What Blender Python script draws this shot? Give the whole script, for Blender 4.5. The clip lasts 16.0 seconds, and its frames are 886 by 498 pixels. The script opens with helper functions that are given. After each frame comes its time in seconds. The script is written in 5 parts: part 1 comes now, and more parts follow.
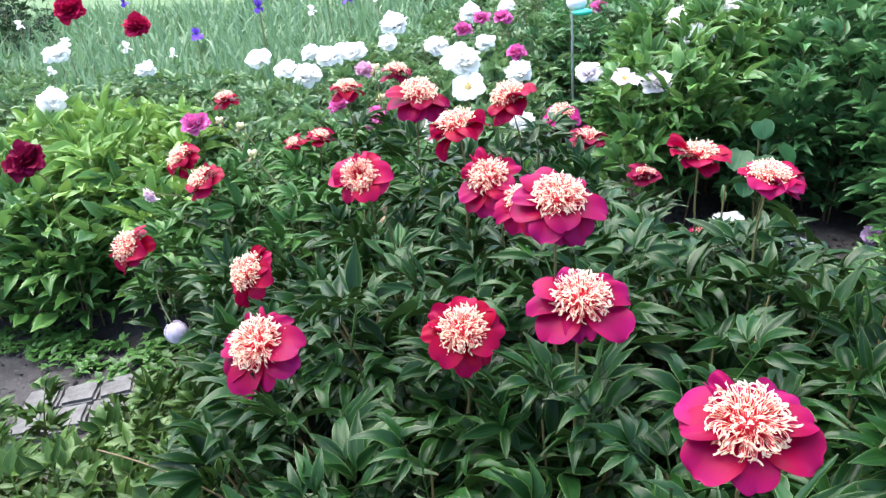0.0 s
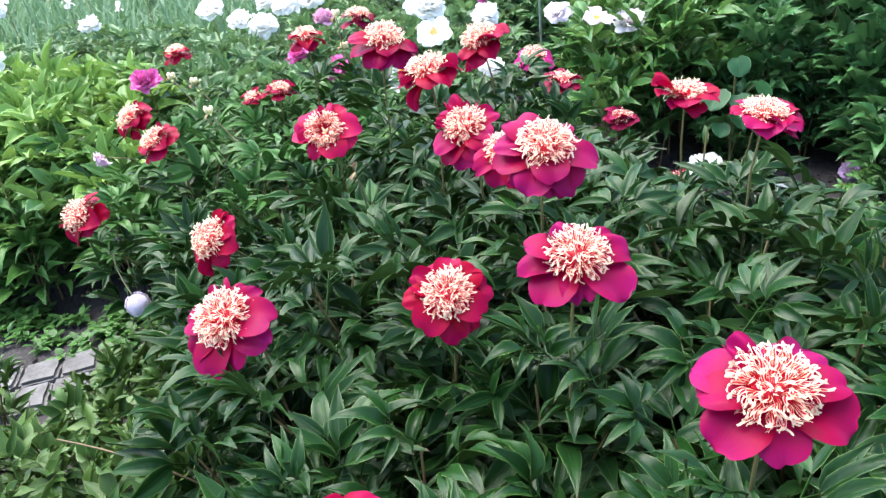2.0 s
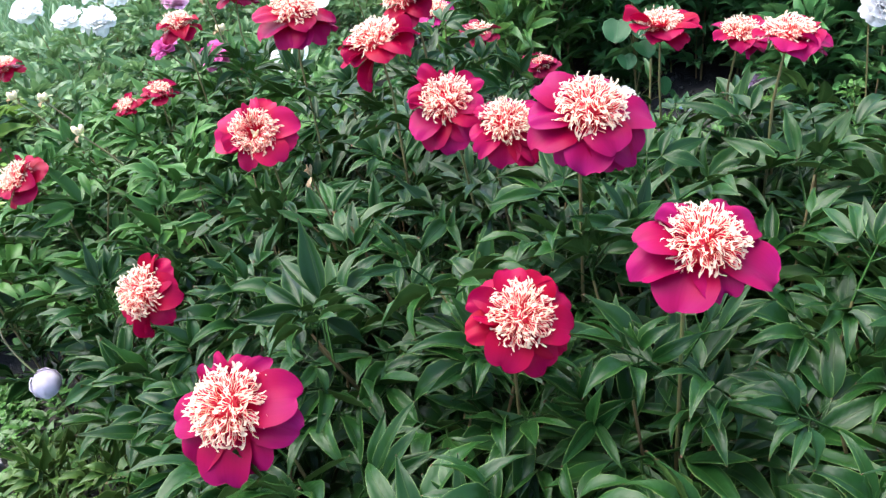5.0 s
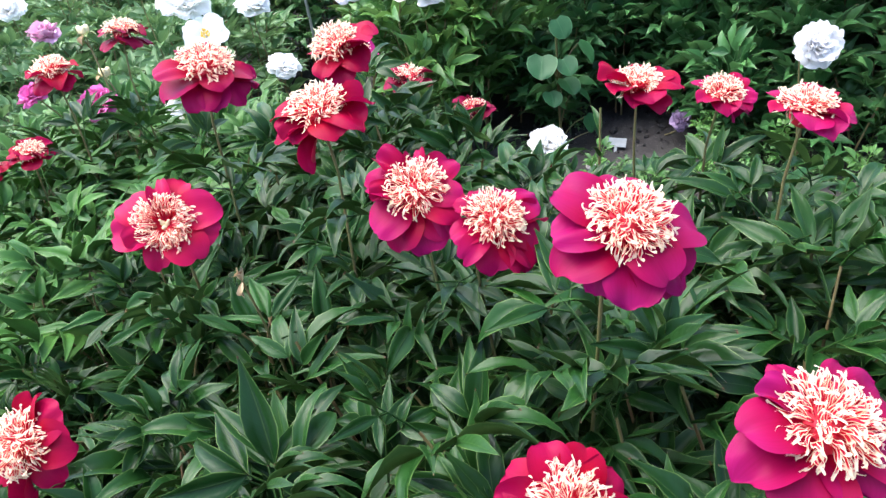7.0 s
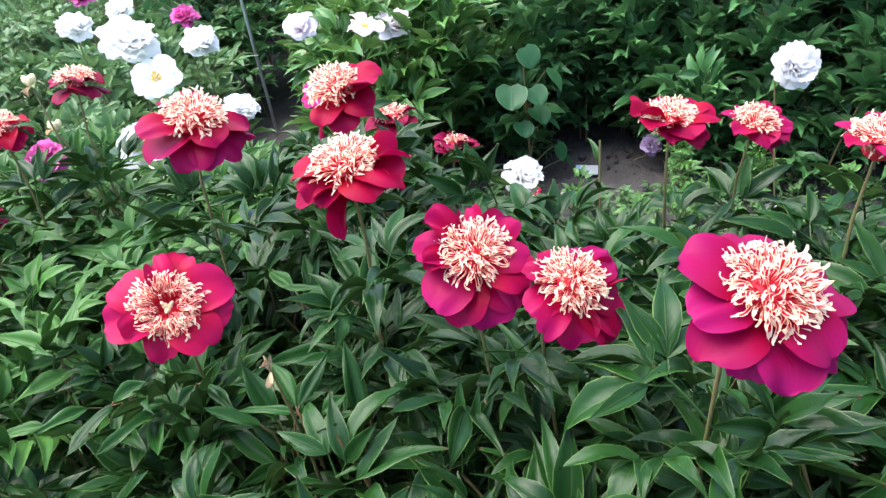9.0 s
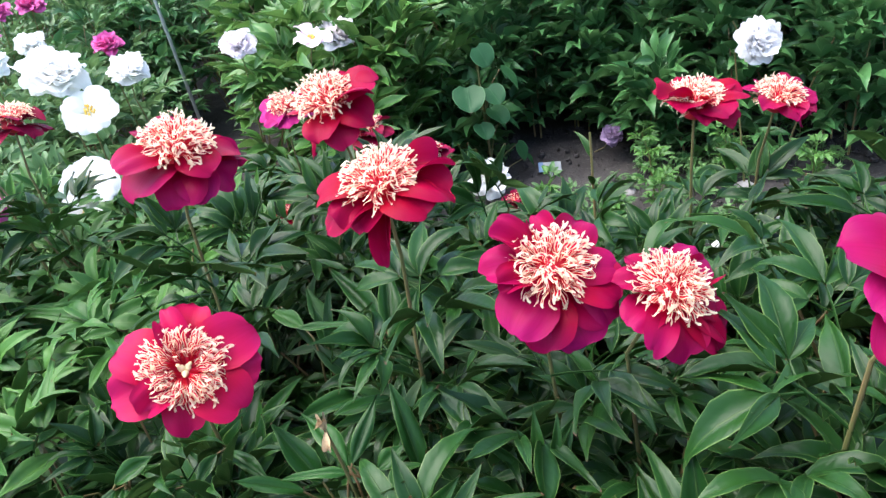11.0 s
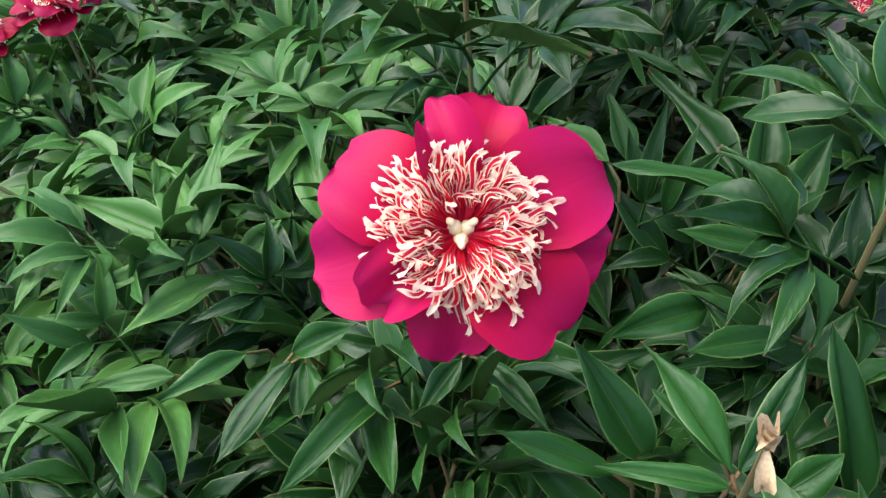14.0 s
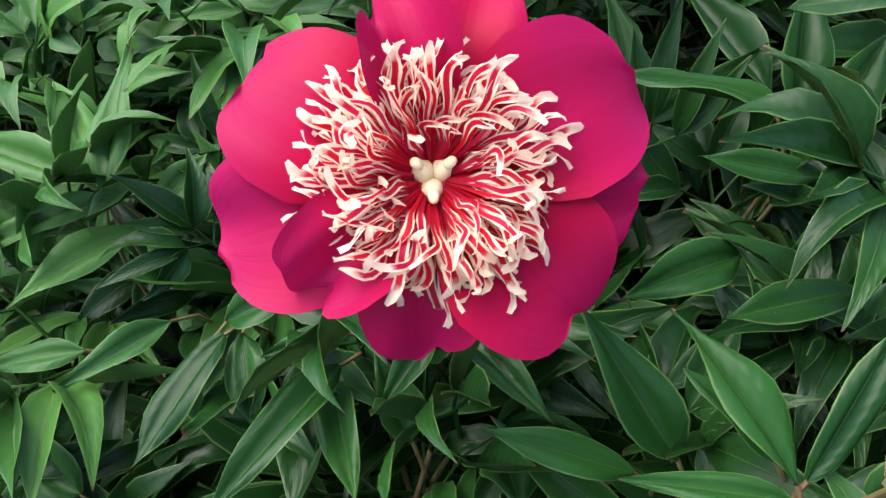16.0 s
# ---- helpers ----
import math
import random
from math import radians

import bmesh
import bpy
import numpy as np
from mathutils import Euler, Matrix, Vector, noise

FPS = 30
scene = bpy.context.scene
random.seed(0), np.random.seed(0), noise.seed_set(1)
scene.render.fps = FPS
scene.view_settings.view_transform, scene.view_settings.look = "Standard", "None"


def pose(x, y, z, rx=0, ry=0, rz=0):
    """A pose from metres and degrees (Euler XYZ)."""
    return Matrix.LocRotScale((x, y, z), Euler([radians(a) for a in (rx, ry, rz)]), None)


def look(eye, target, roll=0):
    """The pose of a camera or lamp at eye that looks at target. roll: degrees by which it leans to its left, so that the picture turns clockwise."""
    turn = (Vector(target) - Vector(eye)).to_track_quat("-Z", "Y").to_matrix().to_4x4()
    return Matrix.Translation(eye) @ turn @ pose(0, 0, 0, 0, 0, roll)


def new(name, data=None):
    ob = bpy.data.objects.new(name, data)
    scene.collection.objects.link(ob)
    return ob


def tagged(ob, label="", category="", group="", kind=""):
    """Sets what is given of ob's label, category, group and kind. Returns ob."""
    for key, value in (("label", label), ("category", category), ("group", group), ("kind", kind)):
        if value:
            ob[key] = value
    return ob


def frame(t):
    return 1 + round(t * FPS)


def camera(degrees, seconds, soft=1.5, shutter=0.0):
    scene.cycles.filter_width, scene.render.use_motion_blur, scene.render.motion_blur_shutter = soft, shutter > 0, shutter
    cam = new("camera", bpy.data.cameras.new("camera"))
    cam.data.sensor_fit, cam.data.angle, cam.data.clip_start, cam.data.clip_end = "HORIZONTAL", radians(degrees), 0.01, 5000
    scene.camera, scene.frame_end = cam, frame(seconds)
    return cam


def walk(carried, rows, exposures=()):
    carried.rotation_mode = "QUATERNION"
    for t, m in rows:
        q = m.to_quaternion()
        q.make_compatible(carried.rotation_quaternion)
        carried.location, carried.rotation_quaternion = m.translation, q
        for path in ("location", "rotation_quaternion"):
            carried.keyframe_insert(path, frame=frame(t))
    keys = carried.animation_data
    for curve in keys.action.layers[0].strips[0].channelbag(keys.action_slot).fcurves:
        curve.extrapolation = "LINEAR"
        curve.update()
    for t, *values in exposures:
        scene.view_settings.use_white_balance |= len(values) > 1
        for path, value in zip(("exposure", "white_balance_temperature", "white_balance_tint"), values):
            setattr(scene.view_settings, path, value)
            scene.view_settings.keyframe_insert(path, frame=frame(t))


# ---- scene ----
cam = camera(62.0, 16.0, soft=1.4)
PATH = [
    (0.0, (-0.0342, -0.0832, 1.3183), (-0.0770, 0.8298, 0.9125), -5.26),
    (0.5, (-0.0317, -0.0672, 1.3131), (-0.0669, 0.8383, 0.8903), -5.53),
    (1.0, (-0.0354, -0.0624, 1.3087), (-0.0588, 0.8390, 0.8764), -5.06),
    (1.5, (-0.0443, -0.0416, 1.3018), (-0.0662, 0.8518, 0.8531), -4.93),
    (2.0, (-0.0540, 0.0080, 1.2885), (-0.0606, 0.8916, 0.8202), -6.71),
    (2.5, (-0.0683, 0.0656, 1.2902), (-0.0250, 0.9419, 0.8105), -7.93),
    (3.0, (-0.1249, 0.1248, 1.2891), (-0.0736, 0.9930, 0.7956), -8.99),
    (3.2, (-0.1467, 0.1504, 1.2821), (-0.0868, 1.0160, 0.7850), -9.10),
    (5.3, (-0.2653, 0.3024, 1.2612), (-0.0838, 1.1268, 0.7251), -11.05),
    (5.5, (-0.2717, 0.3232, 1.2620), (-0.0702, 1.1523, 0.7405), -9.72),
    (6.0, (-0.2802, 0.3984, 1.2711), (-0.0503, 1.2218, 0.7523), -9.52),
    (6.5, (-0.2707, 0.4736, 1.2699), (-0.0226, 1.2837, 0.7387), -10.32),
    (7.0, (-0.2685, 0.5600, 1.2745), (0.0322, 1.3450, 0.7328), -8.86),
    (7.5, (-0.2814, 0.6128, 1.2745), (0.0536, 1.3915, 0.7440), -7.76),
    (8.0, (-0.3011, 0.6656, 1.2720), (0.0627, 1.4300, 0.7398), -7.42),
    (8.5, (-0.3285, 0.7152, 1.2722), (0.0518, 1.4680, 0.7349), -7.45),
    (9.0, (-0.3382, 0.7456, 1.2718), (0.0527, 1.5020, 0.7473), -8.96),
    (9.2, (-0.3388, 0.7632, 1.2670), (0.0506, 1.5197, 0.7416), -9.17),
    (11.3, (-0.4010, 0.9424, 1.2327), (0.0887, 1.6358, 0.7042), -10.86),
    (11.5, (-0.3938, 0.9648, 1.2254), (0.1034, 1.6489, 0.6918), -9.91),
    (12.0, (-0.3768, 1.0416, 1.2201), (0.0949, 1.7194, 0.6560), -9.34),
    (12.5, (-0.3783, 1.1152, 1.2074), (0.0533, 1.7856, 0.6038), -7.23),
    (13.0, (-0.3804, 1.1984, 1.1770), (-0.0619, 1.9138, 0.5551), -10.44),
    (13.5, (-0.3829, 1.2672, 1.1177), (-0.1708, 2.0085, 0.4809), -13.07),
    (14.0, (-0.3785, 1.3264, 1.0349), (-0.1863, 2.0150, 0.3357), -11.90),
    (14.5, (-0.3650, 1.3600, 1.0139), (-0.1801, 2.0143, 0.2806), -13.52),
    (15.0, (-0.3608, 1.3696, 1.0086), (-0.1834, 2.0071, 0.2588), -13.38),
    (15.5, (-0.3586, 1.3776, 1.0002), (-0.1890, 2.0092, 0.2438), -13.52),
    (16.0, (-0.3504, 1.4128, 0.9621), (-0.1638, 2.0136, 0.1848), -12.41),
]
walk(cam, [(t, look(eye, target, roll)) for t, eye, target, roll in PATH], [(0.0, 2.28, 6180, 13), (3.0, 2.30, 6180, 13), (7.0, 2.24, 6180, 13), (12.0, 2.02, 6180, 13), (14.0, 1.88, 6180, 13), (16.0, 1.74, 6180, 13)])

# ---------------------------------------------------------------- light
world = bpy.data.worlds.new("sky")
scene.world = world
world.use_nodes = True
wn, wl = world.node_tree.nodes, world.node_tree.links
sky = wn.new("ShaderNodeTexSky")
sky.sky_type, sky.sun_disc = "NISHITA", False
sky.sun_elevation, sky.sun_rotation = radians(67), radians(-41)
sky.air_density, sky.dust_density, sky.ozone_density = 1.0, 3.0, 1.0
wn["Background"].inputs["Strength"].default_value = 0.15
wl.new(sky.outputs["Color"], wn["Background"].inputs["Color"])

sun = new("sun", bpy.data.lights.new("sun", "SUN"))
sun.data.energy, sun.data.angle, sun.data.color = 1.8, radians(70), (1.0, 0.96, 0.9)
sun.matrix_world = look((-1.4, 1.6, 5.0), (0, 0, 0))


# ---------------------------------------------------------------- materials
def material(name):
    m = bpy.data.materials.new(name)
    m.use_nodes = True
    return m, m.node_tree.nodes, m.node_tree.links, m.node_tree.nodes["Principled BSDF"]


def math_node(nodes, links, op, a, b=None, c=None, clamp=False):
    n = nodes.new("ShaderNodeMath")
    n.operation, n.use_clamp = op, clamp
    for i, v in enumerate((a, b, c)):
        if v is None:
            continue
        if isinstance(v, (int, float)):
            n.inputs[i].default_value = v
        else:
            links.new(v, n.inputs[i])
    return n.outputs[0]


def step_node(nodes, links, value, lo, hi):
    n = nodes.new("ShaderNodeMapRange")
    n.interpolation_type = "SMOOTHSTEP"
    links.new(value, n.inputs["Value"])
    n.inputs["From Min"].default_value, n.inputs["From Max"].default_value = lo, hi
    return n.outputs["Result"]


def mix_node(nodes, links, fac, a, b, blend="MIX"):
    n = nodes.new("ShaderNodeMix")
    n.data_type, n.blend_type = "RGBA", blend
    for key, v in ((0, fac), (6, a), (7, b)):
        if isinstance(v, (int, float)):
            n.inputs[key].default_value = v
        elif isinstance(v, tuple):
            n.inputs[key].default_value = (*v, 1)
        else:
            links.new(v, n.inputs[key])
    return n.outputs[2]


def noise_node(nodes, links, scale, detail=3.0, coords=None):
    n = nodes.new("ShaderNodeTexNoise")
    n.inputs["Scale"].default_value, n.inputs["Detail"].default_value = scale, detail
    if coords is not None:
        links.new(coords, n.inputs["Vector"])
    return n.outputs["Fac"]


def through_light(nodes, links, bsdf, colour, share):
    """Lets part of the light through a thin leaf or petal."""
    tr, mx = nodes.new("ShaderNodeBsdfTranslucent"), nodes.new("ShaderNodeMixShader")
    if isinstance(colour, tuple):
        tr.inputs["Color"].default_value = (*colour, 1)
    else:
        links.new(colour, tr.inputs["Color"])
    mx.inputs[0].default_value = share
    links.new(bsdf.outputs[0], mx.inputs[1])
    links.new(tr.outputs[0], mx.inputs[2])
    links.new(mx.outputs[0], nodes["Material Output"].inputs["Surface"])


def across_along(nodes, links):
    """How far from the midrib (0 to 1) and how far along (0 to 1)."""
    uv, sep = nodes.new("ShaderNodeUVMap"), nodes.new("ShaderNodeSeparateXYZ")
    uv.uv_map = "UVMap"
    links.new(uv.outputs[0], sep.inputs[0])
    a = math_node(nodes, links, "ABSOLUTE", math_node(nodes, links, "MULTIPLY_ADD", sep.outputs[0], 2.0, -1.0))
    return a, sep.outputs[1], sep.outputs[0]


def leaf_material(name, dark, light, margin, gloss=0.36, shine=0.32, spread=1.0):
    m, n, l, b = material(name)
    a, v, _ = across_along(n, l)
    under = math_node(n, l, "GREATER_THAN", v, 1.5)
    v = math_node(n, l, "SUBTRACT", v, math_node(n, l, "MULTIPLY", under, 2.0))
    geo, info = n.new("ShaderNodeNewGeometry"), n.new("ShaderNodeObjectInfo")
    rnd = math_node(n, l, "FRACT", math_node(n, l, "ADD", geo.outputs["Random Per Island"], info.outputs["Random"]))
    blotch = noise_node(n, l, 45.0, 4.0, geo.outputs["Position"])
    patch = noise_node(n, l, 3.5, 2.0, geo.outputs["Position"])
    tone = math_node(n, l, "ADD", math_node(n, l, "MULTIPLY", math_node(n, l, "POWER", rnd, 1.6), 0.75 * spread), math_node(n, l, "MULTIPLY_ADD", patch, 0.5, -0.15), clamp=True)
    col = mix_node(n, l, tone, dark, light)
    col = mix_node(n, l, math_node(n, l, "MULTIPLY", blotch, 0.25), col, tuple(c * 0.6 for c in dark))
    pale = tuple(0.45 * c + 0.42 * e for c, e in zip(light, margin))
    col = mix_node(n, l, math_node(n, l, "MULTIPLY", under, 0.75), col, pale)
    veins = math_node(n, l, "SINE", math_node(n, l, "MULTIPLY", math_node(n, l, "SUBTRACT", v, math_node(n, l, "MULTIPLY", a, 0.22)), 62.0))
    vein_line = step_node(n, l, veins, 0.88, 1.0)
    col = mix_node(n, l, math_node(n, l, "MULTIPLY", vein_line, 0.09), col, light)
    rib = math_node(n, l, "SUBTRACT", 1.0, step_node(n, l, a, 0.015, 0.06))
    col = mix_node(n, l, math_node(n, l, "MULTIPLY", rib, 0.24), col, margin)
    edge = step_node(n, l, math_node(n, l, "MULTIPLY_ADD", blotch, 0.05, a), 0.925, 1.02)
    col = mix_node(n, l, math_node(n, l, "MULTIPLY", edge, 0.7), col, margin)
    tip = step_node(n, l, v, 0.965, 0.995)
    col = mix_node(n, l, math_node(n, l, "MULTIPLY", tip, 0.7), col, (0.13, 0.035, 0.03))
    spots = step_node(n, l, noise_node(n, l, 330.0, 1.0, geo.outputs["Position"]), 0.79, 0.83)
    col = mix_node(n, l, math_node(n, l, "MULTIPLY", spots, 0.3), col, (0.22, 0.2, 0.12))
    l.new(col, b.inputs["Base Color"])
    l.new(math_node(n, l, "MULTIPLY_ADD", blotch, 0.20, gloss - 0.10), b.inputs["Roughness"])
    b.inputs["Specular IOR Level"].default_value = shine
    bump = n.new("ShaderNodeBump")
    bump.inputs["Strength"].default_value, bump.inputs["Distance"].default_value = 0.35, 0.002
    l.new(math_node(n, l, "ADD", math_node(n, l, "MULTIPLY", veins, -0.07), math_node(n, l, "ADD", blotch, math_node(n, l, "MULTIPLY", rib, -0.8))), bump.inputs["Height"])
    l.new(bump.outputs[0], b.inputs["Normal"])
    through_light(n, l, b, mix_node(n, l, 0.3, col, margin), 0.26)
    return m


def petal_material(name, heart, body, rim, rough=0.40, share=0.14):
    m, n, l, b = material(name)
    a, v, u = across_along(n, l)
    geo, info = n.new("ShaderNodeNewGeometry"), n.new("ShaderNodeObjectInfo")
    streak_uv = n.new("ShaderNodeCombineXYZ")
    l.new(math_node(n, l, "MULTIPLY", u, 26.0), streak_uv.inputs[0])
    l.new(math_node(n, l, "MULTIPLY", v, 1.6), streak_uv.inputs[1])
    streak = noise_node(n, l, 1.0, 3.0, streak_uv.outputs[0])
    cloud = noise_node(n, l, 30.0, 2.0, geo.outputs["Position"])
    rnd = math_node(n, l, "FRACT", math_node(n, l, "ADD", geo.outputs["Random Per Island"], info.outputs["Random"]))
    out = math_node(n, l, "ADD", math_node(n, l, "MULTIPLY", step_node(n, l, v, 0.40, 1.0), 0.55), math_node(n, l, "MULTIPLY_ADD", rnd, 0.55, -0.15), clamp=True)
    col = mix_node(n, l, out, body, rim)
    col = mix_node(n, l, math_node(n, l, "SUBTRACT", 1.0, step_node(n, l, v, 0.05, 0.55)), col, heart)
    col = mix_node(n, l, math_node(n, l, "MULTIPLY", step_node(n, l, streak, 0.40, 0.75), 0.20), col, tuple(c * 0.62 for c in body))
    col = mix_node(n, l, math_node(n, l, "MULTIPLY", step_node(n, l, cloud, 0.35, 0.75), 0.22), col, heart)
    l.new(col, b.inputs["Base Color"])
    b.inputs["Roughness"].default_value = rough
    b.inputs["Specular IOR Level"].default_value = 0.07
    bump = n.new("ShaderNodeBump")
    bump.inputs["Strength"].default_value, bump.inputs["Distance"].default_value = 0.18, 0.0010
    l.new(math_node(n, l, "ADD", streak, cloud), bump.inputs["Height"])
    l.new(bump.outputs[0], b.inputs["Normal"])
    through_light(n, l, b, col, share)
    return m


def plain_material(name, colour, second, scale, rough=0.6, bump_by=0.0, metal=0.0, detail=5.0):
    m, n, l, b = material(name)
    tex = n.new("ShaderNodeTexCoord")
    big, fine = noise_node(n, l, scale, detail, tex.outputs["Object"]), noise_node(n, l, scale * 9, 3.0, tex.outputs["Object"])
    fac = math_node(n, l, "MULTIPLY_ADD", fine, 0.4, math_node(n, l, "MULTIPLY", big, 0.6))
    l.new(mix_node(n, l, step_node(n, l, fac, 0.3, 0.7), colour, second), b.inputs["Base Color"])
    b.inputs["Roughness"].default_value, b.inputs["Metallic"].default_value = rough, metal
    if bump_by:
        bump = n.new("ShaderNodeBump")
        bump.inputs["Strength"].default_value, bump.inputs["Distance"].default_value = 0.6, bump_by
        l.new(fac, bump.inputs["Height"])
        l.new(bump.outputs[0], b.inputs["Normal"])
    return m


leaf_deep = leaf_material("peony_leaf", (0.0062, 0.032, 0.0058), (0.0225, 0.081, 0.0140), (0.14, 0.23, 0.06), 0.34, 0.24)
# Darker copy of the leaf green: shade on the near leaflets, put into the colour.
leaf_near_shade = leaf_material("peony_leaf_near_shade", (0.0075, 0.038, 0.0066), (0.027, 0.102, 0.0165), (0.12, 0.22, 0.055), 0.34, 0.20)
leaf_low = leaf_material("peony_leaf_low", (0.026, 0.078, 0.014), (0.092, 0.175, 0.036), (0.24, 0.32, 0.09), 0.40, 0.26)
leaf_sun = leaf_material("peony_leaf_sunny", (0.033, 0.110, 0.023), (0.105, 0.25, 0.050), (0.22, 0.34, 0.10), 0.36, 0.30)
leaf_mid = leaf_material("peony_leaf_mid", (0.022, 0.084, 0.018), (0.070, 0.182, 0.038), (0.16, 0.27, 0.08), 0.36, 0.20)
leaf_fresh = leaf_material("peony_leaf_fresh", (0.080, 0.195, 0.028), (0.22, 0.39, 0.070), (0.28, 0.40, 0.11), 0.42)
leaf_soft = leaf_material("peony_leaf_soft", (0.046, 0.124, 0.040), (0.130, 0.25, 0.082), (0.22, 0.32, 0.13), 0.44)
leaf_hedge = leaf_material("peony_leaf_shaded", (0.029, 0.108, 0.033), (0.096, 0.245, 0.072), (0.14, 0.25, 0.095), 0.36)
leaf_lime = leaf_material("round_leaf", (0.022, 0.095, 0.030), (0.045, 0.145, 0.048), (0.10, 0.23, 0.09), 0.5)
leaf_iris = leaf_material("iris_blade", (0.060, 0.150, 0.058), (0.18, 0.31, 0.15), (0.24, 0.36, 0.20), 0.45)
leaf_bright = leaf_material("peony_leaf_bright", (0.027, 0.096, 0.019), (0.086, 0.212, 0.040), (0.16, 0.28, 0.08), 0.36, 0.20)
leaf_far = leaf_material("far_leaf", (0.012, 0.04, 0.016), (0.03, 0.08, 0.025), (0.05, 0.1, 0.04), 0.6)
red_petal = petal_material("crimson_petal", (0.33, 0.0006, 0.006), (0.245, 0.0006, 0.014), (0.26, 0.003, 0.050), 0.42, 0.28)
magenta_red = petal_material("magenta_crimson_petal", (0.32, 0.0006, 0.008), (0.25, 0.0008, 0.024), (0.28, 0.006, 0.090), 0.42, 0.28)
purple_red = petal_material("purple_crimson_petal", (0.29, 0.0006, 0.009), (0.21, 0.0008, 0.027), (0.25, 0.006, 0.096), 0.42, 0.26)
open_petal = petal_material("open_crimson_petal", (0.40, 0.0012, 0.008), (0.33, 0.0030, 0.034), (0.33, 0.009, 0.082), 0.40, 0.22)
hot_petal = petal_material("hot_pink_petal", (0.36, 0.004, 0.05), (0.33, 0.010, 0.11), (0.40, 0.03, 0.20), 0.45, 0.22)
dark_petal = petal_material("dark_crimson_petal", (0.12, 0.001, 0.008), (0.145, 0.002, 0.016), (0.19, 0.004, 0.045), 0.5)
magenta_petal = petal_material("magenta_petal", (0.52, 0.012, 0.14), (0.64, 0.07, 0.30), (0.74, 0.24, 0.50))
rose_petal = petal_material("rose_petal", (0.68, 0.20, 0.40), (0.76, 0.38, 0.56), (0.84, 0.58, 0.70))
blush_petal = petal_material("blush_petal", (0.88, 0.76, 0.79), (0.91, 0.84, 0.86), (0.92, 0.89, 0.90), 0.5, 0.4)
white_petal = petal_material("white_petal", (0.93, 0.92, 0.84), (0.95, 0.95, 0.93), (0.96, 0.96, 0.95), 0.5, 0.6)
faded_petal = petal_material("faded_petal", (0.78, 0.74, 0.68), (0.88, 0.87, 0.86), (0.92, 0.92, 0.92), 0.6, 0.5)
bud_petal = petal_material("lilac_white_petal", (0.58, 0.50, 0.60), (0.70, 0.64, 0.72), (0.78, 0.74, 0.80), 0.6, 0.3)
cup_petal = petal_material("pale_pink_petal", (0.76, 0.48, 0.60), (0.82, 0.62, 0.72), (0.86, 0.74, 0.80), 0.5, 0.3)
deep_petal = petal_material("deep_red_petal", (0.30, 0.002, 0.02), (0.36, 0.003, 0.035), (0.40, 0.008, 0.07), 0.5)
lilac_petal = petal_material("lilac_petal", (0.22, 0.12, 0.24), (0.30, 0.20, 0.34), (0.36, 0.27, 0.40), 0.6)
violet_petal = petal_material("violet_petal", (0.12, 0.04, 0.35), (0.16, 0.07, 0.5), (0.2, 0.1, 0.55))


def staminode_material(name, rim, tip_from):
    m, n, l, b = material(name)
    a, v, u = across_along(n, l)
    geo, info = n.new("ShaderNodeNewGeometry"), n.new("ShaderNodeObjectInfo")
    wob = noise_node(n, l, 260.0, 2.0, geo.outputs["Position"])
    rnd = math_node(n, l, "FRACT", math_node(n, l, "ADD", geo.outputs["Random Per Island"], info.outputs["Random"]))
    cream = mix_node(n, l, wob, (0.93, 0.77, 0.54), (0.95, 0.865, 0.66))
    red = mix_node(n, l, rnd, (0.62, 0.005, 0.018), (0.60, 0.014, 0.07))
    edge = step_node(n, l, math_node(n, l, "MULTIPLY_ADD", wob, 0.20, a), rim, rim + 0.13)
    edge = math_node(n, l, "MULTIPLY", edge, step_node(n, l, v, 0.40, 0.58))
    tip = step_node(n, l, math_node(n, l, "MULTIPLY_ADD", wob, 0.12, v), tip_from, tip_from + 0.08)
    fac = math_node(n, l, "MAXIMUM", edge, tip)
    l.new(mix_node(n, l, fac, red, cream), b.inputs["Base Color"])
    b.inputs["Roughness"].default_value = 0.5
    b.inputs["Specular IOR Level"].default_value = 0.3
    through_light(n, l, b, mix_node(n, l, fac, red, cream), 0.6)
    return m


staminode = staminode_material("staminode", 0.60, 0.86)
staminode_open = staminode_material("staminode_open", 0.60, 0.89)
carpel_mat = plain_material("carpel", (0.72, 0.58, 0.28), (0.8, 0.68, 0.42), 180.0, 0.5)
anther_mat = plain_material("anther", (0.75, 0.48, 0.05), (0.85, 0.62, 0.12), 200.0, 0.7)
stem_mat = plain_material("stem", (0.115, 0.135, 0.040), (0.16, 0.105, 0.045), 14.0, 0.5)
stem_brown = plain_material("old_stem", (0.15, 0.075, 0.035), (0.16, 0.15, 0.05), 14.0, 0.55)
bud_mat = plain_material("dry_bud", (0.50, 0.37, 0.20), (0.26, 0.16, 0.08), 60.0, 0.8, 0.002)
sepal_mat = plain_material("sepal", (0.10, 0.20, 0.05), (0.22, 0.22, 0.07), 40.0, 0.5)
steel_mat = plain_material("galvanised_rod", (0.42, 0.43, 0.44), (0.55, 0.56, 0.57), 30.0, 0.4, 0.0, 0.8)
jade_mat = plain_material("green_plastic", (0.02, 0.38, 0.24), (0.04, 0.46, 0.32), 20.0, 0.35)
globe_mat = plain_material("white_globe", (0.80, 0.80, 0.80), (0.86, 0.86, 0.86), 20.0, 0.3)
tag_mat = plain_material("tag_plastic", (0.20, 0.22, 0.215), (0.26, 0.28, 0.27), 30.0, 0.5)
tag_blue = plain_material("tag_band", (0.08, 0.15, 0.27), (0.11, 0.19, 0.3), 30.0, 0.5)
